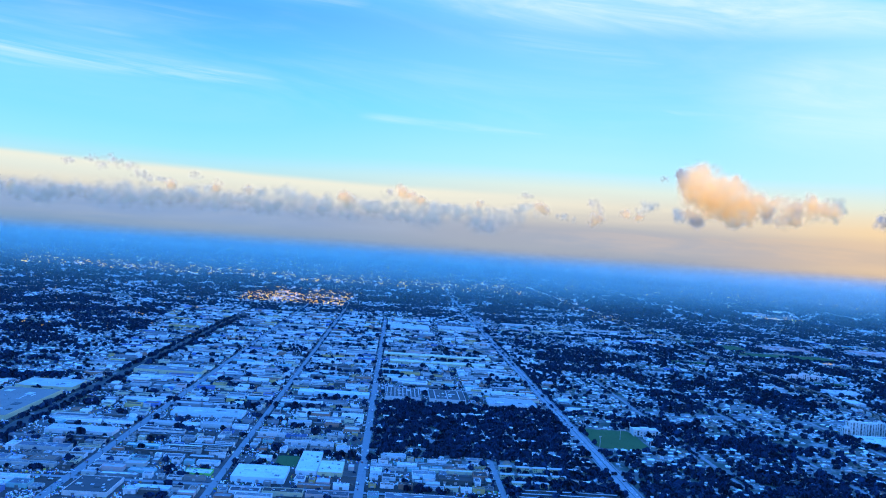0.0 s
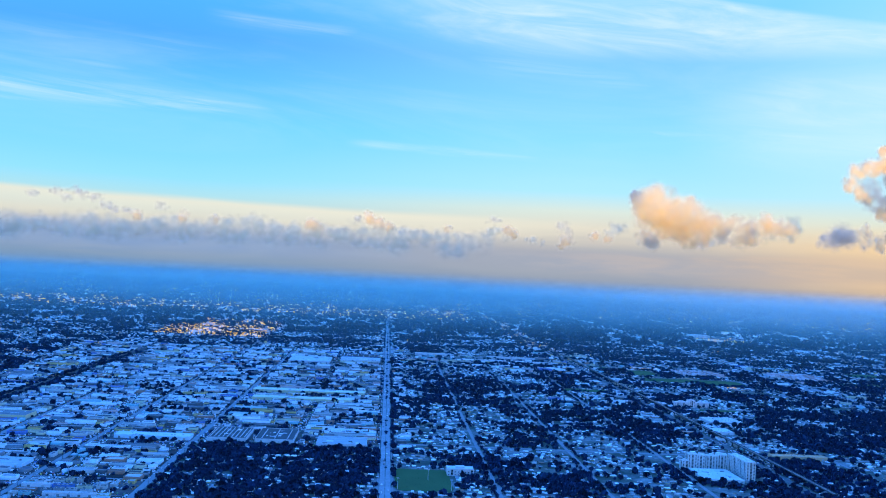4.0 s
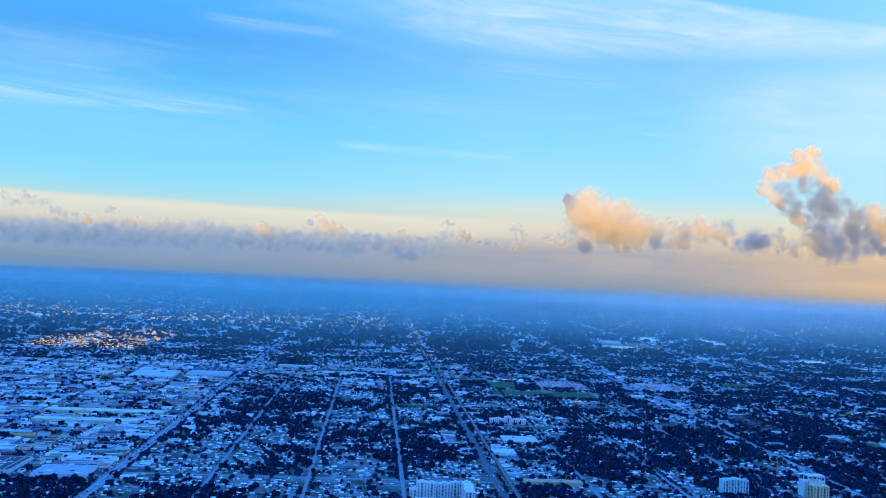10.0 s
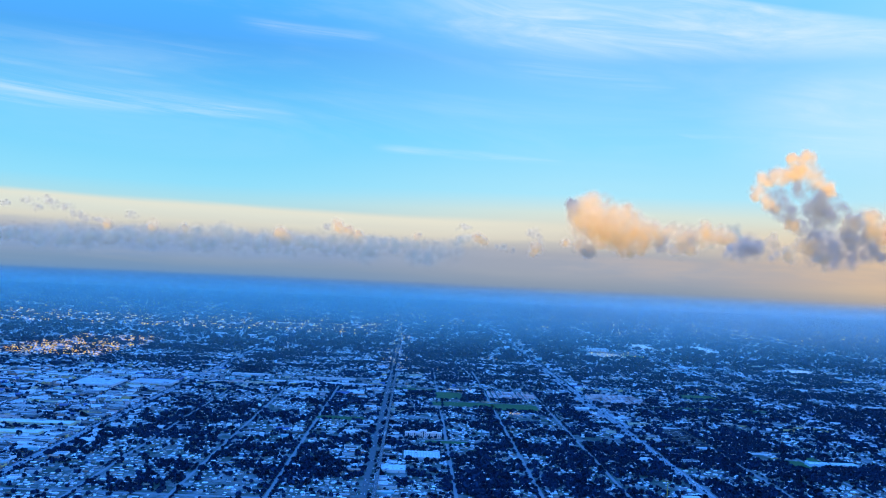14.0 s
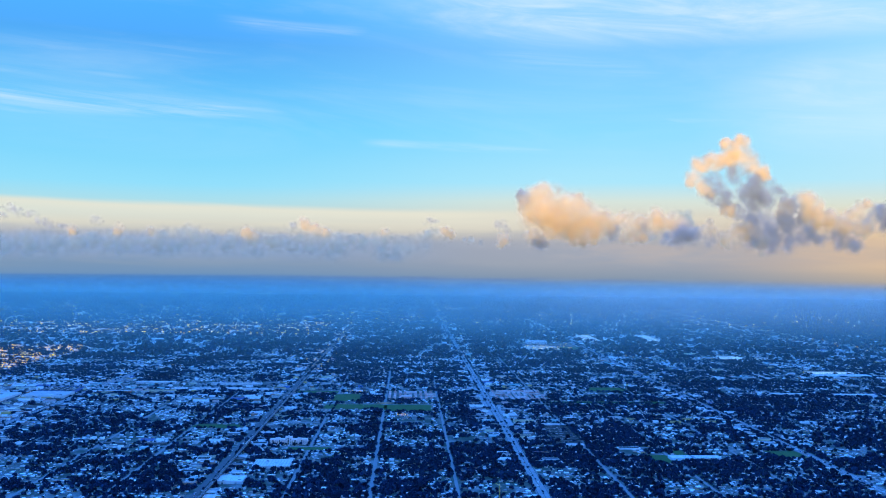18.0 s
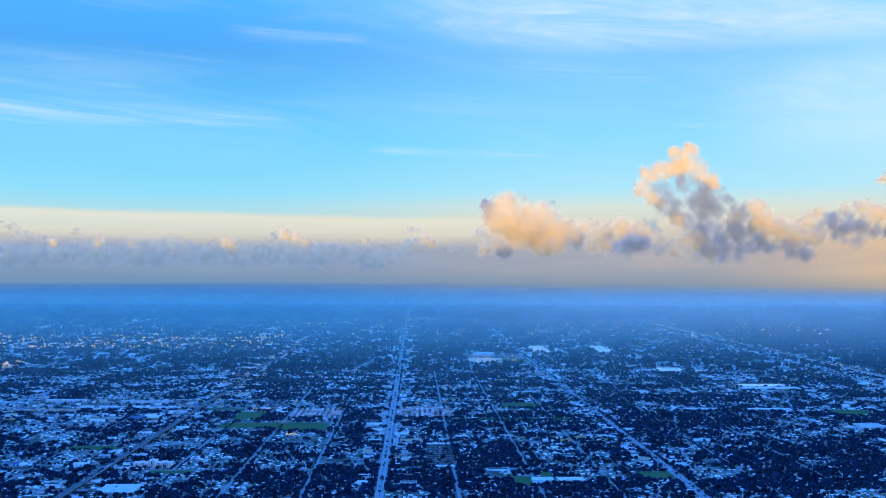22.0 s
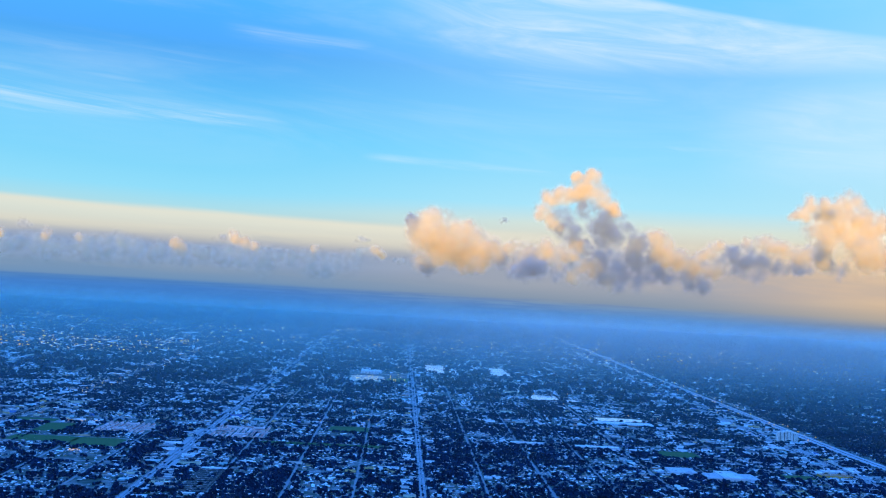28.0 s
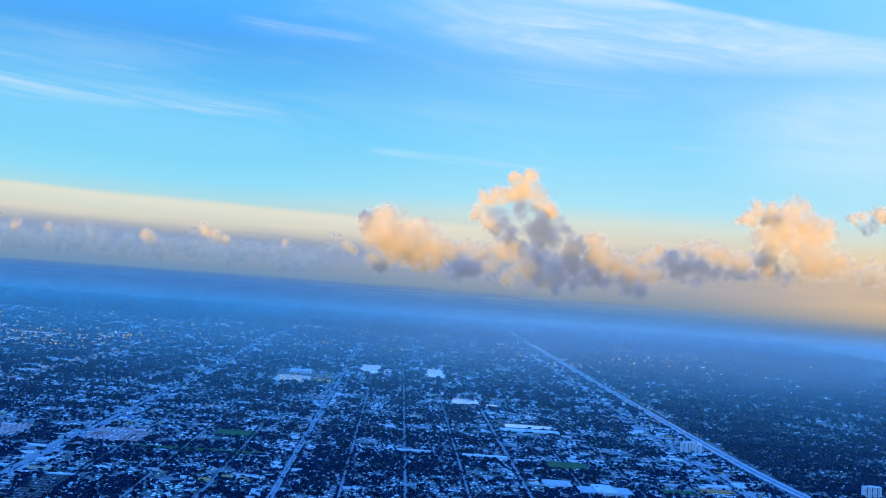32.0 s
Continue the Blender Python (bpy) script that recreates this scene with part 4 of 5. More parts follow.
HOUSES = [house_shape(0.0, False), house_shape(0.5, False), house_shape(0.4, True), house_shape(0.0, True)]
lots = []
for du, dv, v0, v1, chance in ((4.2, 7.4, 360, 1250, 0.95), (5.2, 9.5, 1250, 2000, 0.92), (8.5, 16, 2000, 3450, 0.9), (14, 30, 3450, 4700, 0.9)):
    gu, gv = np.meshgrid(np.arange(-2000, 3000, du), np.arange(v0, v1, dv))
    gu, gv = (gu + rng.uniform(-0.38, 0.38, gu.shape) * du).ravel(), (gv + rng.uniform(-0.26, 0.26, gv.shape) * dv).ravel()
    x, y = gu * CT - gv * ST, gu * ST + gv * CT
    ok = REGION(x, y) & ~industrial(gu, gv) & ~on_road(gu, gv, 2.2) & (rng.random(gu.shape) < chance * np.clip(hash_noise(gu, gv, 30, 3) * 2.2, 0.3, 1) * np.where(gu > 1470, 0.4, 1.0))
    lots += [(u, v, du) for u, v in zip(gu[ok], gv[ok])]
lots = np.array(lots)
HOUSE_SPOTS = lots
order = np.argsort(lots[:, 1] + 0.15 * abs(lots[:, 0] - 150))
near, far = lots[order[:260]], lots[order[260:]]
m_house_one = surface("single_house_roof", [(0, GREY(0.5)), (0.24, GREY(0.28)), (0.42, (0.34, 0.2, 0.14)), (0.5, GREY(0.8)), (0.62, GREY(0.14)), (0.8, (0.4, 0.36, 0.32)), (0.92, (0.4, 0.24, 0.17))], 0.7, 0.8, 0.4, "object")
models = []
for i, (v, f, s) in enumerate(HOUSES):
    v = np.array(v) * (3.7, 3.1, 1.3)
    ob = thing("house", "small single-storey house with a pitched roof", "house", "houses among the trees", grid_pose(*near[i][:2]))
    cut = lambda k: [g for g, q in zip(f, s) if q == k]
    part("wall", mesh("wall", v, cut(0), m_wall_one), ob)
    part("roof", mesh("roof", v, cut(1), m_house_one), ob)
    part("door", box_mesh("door", m_door, (-0.18, 0.18, -1.60, -1.52, 0, 0.62)), ob)
    for wx in (-1.2, 1.1):
        part("window", box_mesh("window", m_glass, (wx - 0.3, wx + 0.3, -1.59, -1.52, 0.3, 0.65)), ob)
    models.append(ob)
for i, (u, v, s) in enumerate(near[4:]):
    copy_thing(models[i % 4], grid_pose(u, v, 0, (0, 90, 180, 270)[int(rng.integers(4))]))
for k, (v, f, s) in enumerate(HOUSES):
    pick = far[k::4]
    if len(pick):
        size = np.clip(pick[:, 2:3] / 5.0, 0.82, 1.6) * rng.uniform(0.5, 1.2, (len(pick), 1))
        q = np.c_[ground_rows(pick[:, :2]), TURN + rng.integers(0, 4, len(pick)) * math.pi / 2, size * (3.7, 3.1, 1.3)]
        tagged(new("far_houses", bulk("far_houses", (v, f), q, m_wall, m_house_roof, slots=s)), "countless small houses with pitched roofs", "houses", kind="stuff")

# trees
def crown_shape(leaves, lumps, seed, size, corners=4):
    """A ragged crown: leaf tufts set round several lumps."""
    r = np.random.default_rng(seed)
    v, f = [], []
    mids = [np.array((r.uniform(-0.5, 0.5), r.uniform(-0.5, 0.5), r.uniform(0.35, 0.75))) for i in range(lumps)]
    for i in range(leaves):
        d = r.normal(size=3)
        d[2] = abs(d[2]) * 0.9 - 0.25
        d /= np.linalg.norm(d)
        c = mids[i % lumps] + d * r.uniform(0.38, 0.58) * (1, 1, 0.75)
        e = np.cross(d, r.normal(size=3))
        e /= np.linalg.norm(e)
        g = np.cross(d, e) + d * r.uniform(-0.5, 0.5)
        a, b = size * r.uniform(0.7, 1.3), size * r.uniform(0.6, 1.1)
        k = len(v)
        v += [c - e * a - g * b * 0.6, c + e * a * 0.7 - g * b, c + e * a + g * b * 0.7, c - e * a * 0.6 + g * b][:corners]
        f.append(tuple(range(k, k + corners)))
    return np.array(v), f


def tree_spots(many, v0, v1, seed):
    r = np.random.default_rng(seed)
    u, v = r.uniform(-1900, 2900, many), r.uniform(v0, v1, many)
    x, y = u * CT - v * ST, u * ST + v * CT
    leafy = hash_noise(u, v, 46, 5) * 0.55 + hash_noise(u, v, 11, 6) * 0.45
    forest = (u > 0) & (u < 116 - 0.35 * np.clip(560 - v, 0, 90)) & (v > 478) & (v < 634) & (hash_noise(u, v, 9, 12) > 0.24)
    chance = np.where(industrial(u, v), np.where(hash_noise(u, v, 22, 9) > 0.66, 0.4, 0.05), np.where(forest, 1.0, np.clip((leafy - (np.where(v < 780, 0.40, np.where(v < 1700, 0.36, 0.29)) + np.where((u > 125) & (u < 460) & (v > 780) & (v < 1350), 0.05, 0.0) - np.where((u > 460) & (u < 900) & (v < 1200), 0.03, 0.0) + np.where((u > 125) & (u < 400) & (v > 760) & (v < 1250), 0.02, 0.0) - np.where((u > 125) & (u < 400) & (v < 500), 0.06, 0.0) - np.where((u > 900) & (v < 1400), 0.05, 0.0) - np.where(u > 1470, 0.08, 0.0) + np.where((u < 130) & (v > 1320) & (v < 2100), 0.04, 0.0) + np.where(u < -200, 0.03, 0.0))) * 3.3, 0.06, 1.0)))
    ok = REGION(x, y) & (r.random(many) < chance) & ~on_road(u, v, 0.45)
    return np.stack([u[ok], v[ok]], 1)


spots = tree_spots(330000, 370, 1000, 31)
row = rng.uniform(380, 1200, 420)
spots = np.r_[spots, np.c_[-196 + rng.choice([-1, 1], 420) * rng.uniform(3.5, 6.5, 420), row]]
order = np.argsort(spots[:, 1] + 0.12 * abs(spots[:, 0] - 60))
trees = []
for i in range(4):
    s = 1.7 + 0.2 * i
    ob = thing("tree", "broad dark green shade tree", "tree", "shade trees between the houses", grid_pose(*spots[order[i]]))
    tv, tf = [], []
    for (x0, y0, z0, r0), (x1, y1, z1, r1) in (((0, 0, 0, 0.18), (0.04, 0, 1.1, 0.12)), ((0.04, 0, 1.0, 0.10), (0.7, 0.2, 2.0, 0.04)), ((0.04, 0, 1.0, 0.10), (-0.6, 0.3, 1.9, 0.04)), ((0.04, 0, 1.1, 0.09), (0.1, -0.5, 2.1, 0.04))):
        k = len(tv)
        for (x, y, z, r) in ((x0, y0, z0, r0), (x1, y1, z1, r1)):
            tv += [(x + r * math.cos(a * math.pi / 3), y + r * math.sin(a * math.pi / 3), z) for a in range(6)]
        tf += [(k + a, k + (a + 1) % 6, k + 6 + (a + 1) % 6, k + 6 + a) for a in range(6)]
    part("trunk", mesh("trunk", tv, tf, m_trunk), ob)
    cv, cf = crown_shape(150, 7, 50 + i, 0.26)
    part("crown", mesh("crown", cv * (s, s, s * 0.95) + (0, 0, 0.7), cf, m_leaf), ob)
    trees.append(ob)
for i in order[4:290]:
    copy_thing(trees[i % 4], grid_pose(*spots[i], 0, rng.uniform(0, 360)))
for k in range(3):
    pick = spots[order[290 + k::3]]
    size = rng.uniform(0.9, 2.1, (len(pick), 1)) * np.where(rng.random((len(pick), 1)) < 0.12, 1.4, 1)
    q = np.c_[ground_rows(pick, 0.3), rng.uniform(0, 6.28, len(pick)), size * (1, 1, 0.95)]
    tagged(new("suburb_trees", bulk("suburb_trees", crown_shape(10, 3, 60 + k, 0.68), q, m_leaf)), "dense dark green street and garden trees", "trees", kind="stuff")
# trees on the verges of the avenues, in broken rows that hang over the kerbs
r = np.random.default_rng(91)
verge = []
for a, v0, v1, wide in AVENUES:
    v = max(v0, 370.0)
    while v < min(v1, 3000):
        for side in (-1, 1):
            if hash_noise(a + side * 9, v, 24, 14) > 0.52 and not (industrial(a + side * 6, v) and r.random() < 0.7):
                verge.append((a + side * (wide * 0.56 + r.uniform(0.5, 2.2)), v + r.uniform(-2, 2)))
        if wide > 5.2 and r.random() < 0.12:
            verge.append((a + r.uniform(-0.4, 0.4), v))
        v += r.uniform(2.4, 5.0) * (1 if v < 1500 else 1.7)
for v in np.arange(1000, 3300, 7.0):
    for side in (-1, 1):
        if hash_noise(900 + side * 50, v, 40, 15) > 0.45:
            verge.append((1448 + sway(v) + side * r.uniform(10.5, 14), v + r.uniform(-3, 3)))
verge = np.array(verge)
size = r.uniform(0.6, 1.35, (len(verge), 1)) * np.where(verge[:, 1:2] > 1500, 1.3, 1.0)
q = np.c_[ground_rows(verge, 0.3), r.uniform(0, 6.28, len(verge)), size]
q = np.c_[q, size, size * 0.95]
tagged(new("verge_trees", bulk("verge_trees", crown_shape(10, 3, 66, 0.66), q, m_leaf)), "dark street trees along the avenue verges", "trees", kind="stuff")
for v0, v1, many, leaves, size, lo, hi in ((1000, 1700, 190000, 7, 1.0, 1.1, 2.5), (1700, 3450, 85000, 7, 1.05, 2.4, 5.0), (3450, 4700, 30000, 6, 1.1, 5.0, 9.0)):
    pick = tree_spots(many, v0, v1, 33 + leaves)
    s = rng.uniform(lo, hi, (len(pick), 1))
    q = np.c_[ground_rows(pick, 0.2), rng.uniform(0, 6.28, len(pick)), s * (1, 1, 0.8)]
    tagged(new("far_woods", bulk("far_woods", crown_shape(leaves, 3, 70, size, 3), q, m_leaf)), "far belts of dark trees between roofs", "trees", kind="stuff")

# ---- towers ----
def tower(label, u, v, wings, mat, floors, turn=0.0, side=False, strips=3):
    """wings: x0, x1, y0, y1, height. Windows and balcony bays on the near faces, and on the west faces if side."""
    ob = thing("apartment_tower", label, "tower", "", grid_pose(u, v, 0, turn))
    pane = box_mesh("window", m_glass, (-0.36, 0.36, -0.05, 0.04, 0, 0.5))
    ledge = box_mesh("balcony", mat, (-0.62, 0.62, -0.34, 0.02, 0, 0.08), (-0.62, 0.62, -0.34, -0.28, 0.08, 0.26))
    tall = max(w[4] for w in wings)
    for x0, x1, y0, y1, h in wings:
        keep_free(u + x0, u + x1, v + y0, v + y1)
        body = part("wing", box_mesh("wing", mat, (x0, x1, y0, y1, 0, h), (x0, x1, y0, y0 + 0.2, h, h + 0.4), (x0, x0 + 0.2, y0 + 0.2, y1, h, h + 0.4), (x1 - 0.2, x1, y0 + 0.2, y1, h, h + 0.4)), ob)
        part("roof_room", box_mesh("roof_room", mat, ((x0 * 2 + x1) / 3, (x0 + x1 * 2) / 3, (y0 * 2 + y1) / 3, (y0 + y1 * 2) / 3, h, h + 1.1)), body)
        levels = max(2, round(floors * h / tall))
        faces = [(x1 - x0, lambda q, z: pose(x0 + q, y0, z))]
        if side:
            faces.append((y1 - y0, lambda q, z: pose(x0, y1 - q, z, 0, 0, -90)))
        for long, put in faces:
            bays = max(2, int(long / 1.9))
            for i in range(bays):
                q = long * (i + 0.5) / bays
                if i % strips == 1:  # a column of balconies; a flat dark panel imitates the shade of a recess
                    part("balcony_recess", box_mesh("balcony_recess", m_glass, (-0.6, 0.6, -0.04, 0.04, 0.4, h - 0.3)), body, m=put(q, 0.0))
                else:
                    part("pilaster", box_mesh("pilaster", mat, (-0.2, 0.2, -0.16, 0.02, 0.0, h + 0.2)), body, m=put(q - long / bays / 2 + 0.2, 0.0))
                for k in range(levels):
                    z = 0.5 + k * (h - 0.6) / levels
                    part("balcony" if i % strips == 1 else "window", ledge if i % strips == 1 else pane, body, m=put(q, z))
    return ob


tower("cream apartment complex of stepped wings round a parking deck", 335, 606, ((-20, -15.5, 4, 9, 5.8), (-15.5, -9, 6, 12, 9.8), (-9, -3, 8, 13, 9.0), (-2, 6, 9, 14, 8.6), (6, 12, 10, 15, 9.2), (12.5, 18.5, 2, 9.5, 10.6), (13, 19, -11, 2, 11.0), (12, 18, -24, -11, 11.6)), m_tower, 12, side=True)
flat_building(318, 343, 574, 606, 3.4, m_tower, m_white, "pale parking deck within the apartment complex", "parking deck", "", "parking_deck", 8, 7, seed=9)
tower("teal apartment slab with vertical bands of balconies", 536.5, 646, ((-9, -5, -3.5, 3.5, 9.6), (-5, 5, -3.0, 3.5, 10.2), (5, 9, -3.5, 3.5, 9.6)), m_teal, 11, strips=2)
tower("warm beige apartment tower with a flat top", 585, 625, ((-5.4, 5.4, -5, 5, 12.2),), m_beige, 12, side=True, strips=2)
office = tower("white office block with an open rooftop frame", 592, 647, ((-8, 7, -4, 4, 10.4),), m_tower, 9)
part("roof_frame", box_mesh("roof_frame", m_white, (-5, 7, -4, 4, 13.6, 14.3), *[(x - 0.3, x + 0.3, y - 0.3, y + 0.3, 10.4, 13.6) for x in (-4.6, -1.6, 1.6, 4.6, 6.6) for y in (-3.6, 3.6)]), office)
# a tower crane on a building site
crane = thing("tower_crane", "yellow lattice tower crane on a building site", "crane", m=grid_pose(593, 705, 0, 20))
m_crane = surface("crane_yellow_paint", [(0, (0.72, 0.46, 0.05)), (1, (0.75, 0.5, 0.08))], 1.0, 0.6, 0.3, "none")
lattice = []
for k in range(14):
    z = 0.75 * k
    lattice += [(-0.3, -0.2, -0.3, -0.2, z, z + 0.75), (0.2, 0.3, -0.3, -0.2, z, z + 0.75), (-0.3, -0.2, 0.2, 0.3, z, z + 0.75), (0.2, 0.3, 0.2, 0.3, z, z + 0.75), (-0.2, 0.2, -0.3, -0.24, z, z + 0.12), (-0.2, 0.2, 0.24, 0.3, z, z + 0.12)]
part("mast", box_mesh("mast", m_crane, *lattice), crane)
part("jib", box_mesh("jib", m_crane, (-0.15, 0.15, 0.3, 6.4, 10.2, 10.3), (-0.05, 0.05, 0.3, 6.2, 10.6, 10.7), *[(-0.05, 0.05, 0.4 + 0.8 * k, 0.46 + 0.8 * k, 10.3, 10.6) for k in range(8)]), crane)
part("counter_jib", box_mesh("counter_jib", m_crane, (-0.15, 0.15, -2.4, -0.3, 10.2, 10.35)), crane)
part("counterweight", box_mesh("counterweight", m_steel, (-0.3, 0.3, -2.4, -1.7, 9.6, 10.2)), crane)
part("cab", box_mesh("cab", m_white, (-0.3, 0.3, -0.3, 0.4, 10.5, 11.1)), crane)
part("tower_head", box_mesh("tower_head", m_crane, (-0.1, 0.1, -0.1, 0.1, 11.1, 12.2)), crane)

tower("white apartment slab beside the motorway", 1405, 1372, ((-14, -4, -4, 4, 13), (-4, 5, -3, 5, 14), (5, 14, -4, 4, 12)), m_tower, 10)
tower("white apartment block near the motorway", 1545, 1150, ((-10, 10, -4, 4, 12.5),), m_tower, 9)
tower("pink three-storey school with a gabled middle", 419, 908, ((-17, -3, -4, 4, 4.6), (-3, 3, -5, 4, 6.6), (3, 17, -4, 4, 4.6)), m_pink, 4)
tower("white gymnasium hall with a low roof", 166, 572, ((-8, 8, -5, 5, 4.0),), m_white, 2)

# floodlights round the playing field, and power poles along the works avenues
m_pole = surface("pale_concrete_pole", [(0, GREY(0.5)), (1, GREY(0.6))], 1.0, 0.8, 0.3, "none")
mast = None
for u, v in ((128, 528), (158, 528), (128, 578), (158, 578), (146, 553)):
    m = grid_pose(u, v, 0.2)
    if mast is not None:
        copy_thing(mast, m)
        continue
    mast = thing("floodlight_mast", "tall pale floodlight mast beside a playing field", "light mast", "floodlight masts round the field", m)
    part("pole", box_mesh("pole", m_pole, (-0.14, 0.14, -0.14, 0.14, 0, 3.2), (-0.1, 0.1, -0.1, 0.1, 3.2, 6.0)), mast)
    part("lamp_head", box_mesh("lamp_head", m_white, (-0.7, 0.7, -0.12, 0.12, 6.0, 6.35), (-0.55, 0.55, -0.2, 0.2, 6.1, 6.25)), mast)
pole = None
for a, v0, v1 in ((-131.5, 372, 640), (-69, 372, 640), (-4.5, 380, 640)):
    for v in np.arange(v0, v1, 22):
        m = grid_pose(a, v, 0.05)
        if pole is not None:
            copy_thing(pole, m)
            continue
        pole = thing("power_pole", "wooden power pole with a crossarm beside the avenue", "pole", "power poles along the avenues", m)
        part("shaft", box_mesh("shaft", m_trunk, (-0.09, 0.09, -0.09, 0.09, 0, 2.2), (-0.07, 0.07, -0.07, 0.07, 2.2, 4.0)), pole)
        part("crossarm", box_mesh("crossarm", m_trunk, (-0.6, 0.6, -0.06, 0.06, 3.6, 3.72), (-0.5, -0.42, -0.04, 0.04, 3.72, 3.84), (0.42, 0.5, -0.04, 0.04, 3.72, 3.84)), pole)

# rows of townhouses with red and pink roofs
m_town = surface("townhouse_clay_roof", [(0, (0.62, 0.36, 0.32)), (0.4, (0.5, 0.24, 0.2)), (0.7, (0.7, 0.5, 0.48))], 0.5, 0.8, 0.4, "object")
town = None
for u0, u1, v0, v1 in ((504, 562, 1190, 1262), (637, 702, 1187, 1268)):
    for u in np.arange(u0, u1 - 3, 6.5):
        for v in np.arange(v0, v1 - 10, 17):
            keep_free(u - 2, u + 2, v - 7, v + 7)
            m = grid_pose(u + 1.5, v + 6, 0, float(rng.choice([0, 0, 0, 90])))
            if town is not None:
                copy_thing(town, m)
                continue
            town = thing("townhouse_row", "row of pale townhouses under a red clay roof", "townhouse", "townhouse rows round the lawns", m)
            part("wall", box_mesh("wall", m_pink, (-1.4, 1.4, -6, 6, 0, 1.6)), town)
            part("roof", mesh("roof", [(-1.7, -6.3, 1.6), (1.7, -6.3, 1.6), (0, -6.3, 2.5), (-1.7, 6.3, 1.6), (1.7, 6.3, 1.6), (0, 6.3, 2.5)], [(0, 1, 2), (3, 5, 4), (0, 2, 5, 3), (1, 4, 5, 2), (0, 3, 4, 1)], m_town), town)
            for k in range(3):
                part("window", box_mesh("window", m_glass, (-1.0 + 0.8 * k, -0.6 + 0.8 * k, -6.05, -5.98, 0.5, 1.1)), town)
m_clay = surface("ball_field_clay", [(0, (0.52, 0.24, 0.12)), (1, (0.56, 0.27, 0.14))], 0.3, 0.95, 0.4, "none")
patch("infield", m_clay, 490, 512, 1154, 1166, 0.3, "bare orange clay infield of a ball field", "field", 0.5)
m_sand = surface("pale_arena_ground", [(0, (0.55, 0.48, 0.34)), (1, (0.6, 0.52, 0.38))], 0.08, 0.95, 0.5, "none")
patch("arena_ground", m_sand, 760, 832, 1857, 1960, 0.24, "pale sandy sports ground lit by warm lamps", "field", 0.1)
patch("arena_lawn", m_turf, 834, 875, 1857, 1940, 0.26, "green lawn beside the sports ground", "field", 0.1)
flat_building(779, 821, 2000, 2030, 9.0, m_white, m_white, "white grandstand hall behind a sports ground", "hall", "", "grandstand", 6, 4, ribs=6, seed=77)

# ---- the raised railway along the avenue, with a train ----
way = thing("raised_railway", "concrete guideway on single piers beside the avenue", "railway", m=grid_pose(383.5, 0))
m_pier = surface("weathered_concrete", [(0, GREY(0.10)), (1, GREY(0.14))], 0.4, 0.9, 0.4, "none")
part("deck", box_mesh("deck", m_pier, (-1.3, 1.3, 540, 1420, 3.0, 3.4)), way)
for side in (-1, 1):
    part("parapet", box_mesh("parapet", m_pier, (side * 1.3 - 0.1, side * 1.3 + 0.1, 540, 1420, 3.4, 3.75)), way)
    for x in (-0.28, 0.28):
        part("rail", box_mesh("rail", m_steel, (side * 0.62 + x - 0.04, side * 0.62 + x + 0.04, 540, 1420, 3.4, 3.5)), way)
pier = box_mesh("pier", m_pier, (-0.45, 0.45, -0.5, 0.5, 0, 2.5), (-1.4, 1.4, -0.5, 0.5, 2.5, 3.0))
for v in range(546, 1420, 12):
    part("pier", pier, way, m=pose(0, v, 0))
keep_free(381, 386, 540, 1420)
train = thing("metro_train", "short white metro train on the guideway", "train", m=grid_pose(383.5, 884, 3.5))
for i in range(3):
    car = part("carriage", box_mesh("carriage", m_steel, (-0.5, 0.5, i * 7.2, i * 7.2 + 6.9, 0.15, 1.15)), train)
    part("window_band", box_mesh("window_band", m_glass, (-0.53, 0.53, i * 7.2 + 0.5, i * 7.2 + 6.4, 0.6, 0.9)), car)

# ---- lights of the evening ----
def lights(label, many, u0, u1, v0, v1, size, seed, rows=0):
    r = np.random.default_rng(seed)
    u, v = r.uniform(u0, u1, many), r.uniform(v0, v1, many)
    if rows:
        v = v0 + (v1 - v0) * np.floor(r.random(many) * rows) / rows + r.normal(0, 3, many)
    q = np.c_[ground_rows(np.c_[u, v], 0), np.full(many, TURN), np.ones((many, 3)) * size * r.uniform(0.5, 1.3, (many, 1))]
    head = boxes([(-1.0, 1.0, -0.3, 0.3, 3.0, 3.5), (-0.08, 0.08, -0.08, 0.08, 0.0, 3.0)])
    tagged(new("evening_lights", bulk("evening_lights", head, q, m_lamp)), label, "lights", kind="stuff")


lights("glowing yard lights of a freight depot", 900, -255, -75, 1500, 1900, 0.85, 1, 13)
lights("warm street lights of a distant district", 800, -1000, 320, 2200, 2640, 1.45, 2, 5)
lights("scattered warm street lights among houses", 420, -900, -240, 850, 1900, 0.55, 3)
lights("warm lights along the avenues", 200, 350, 400, 1500, 2500, 0.6, 4)
lights("warm lights far away", 380, -1300, 2000, 2600, 3900, 1.9, 5, 9)
lights("warm lights along the motorway", 90, 1425, 1475, 1300, 3200, 0.8, 6)
lights("floodlights of a sports ground", 46, 765, 870, 1850, 1975, 0.9, 8)
lights("lamps beside the townhouse lawns", 40, 450, 486, 1250, 1258, 0.45, 9)
lights("floodlit yard of a building among the houses", 14, 515, 528, 1068, 1072, 0.5, 10)
lights("scattered warm lights among houses", 260, 100, 1500, 1300, 2400, 0.5, 7)


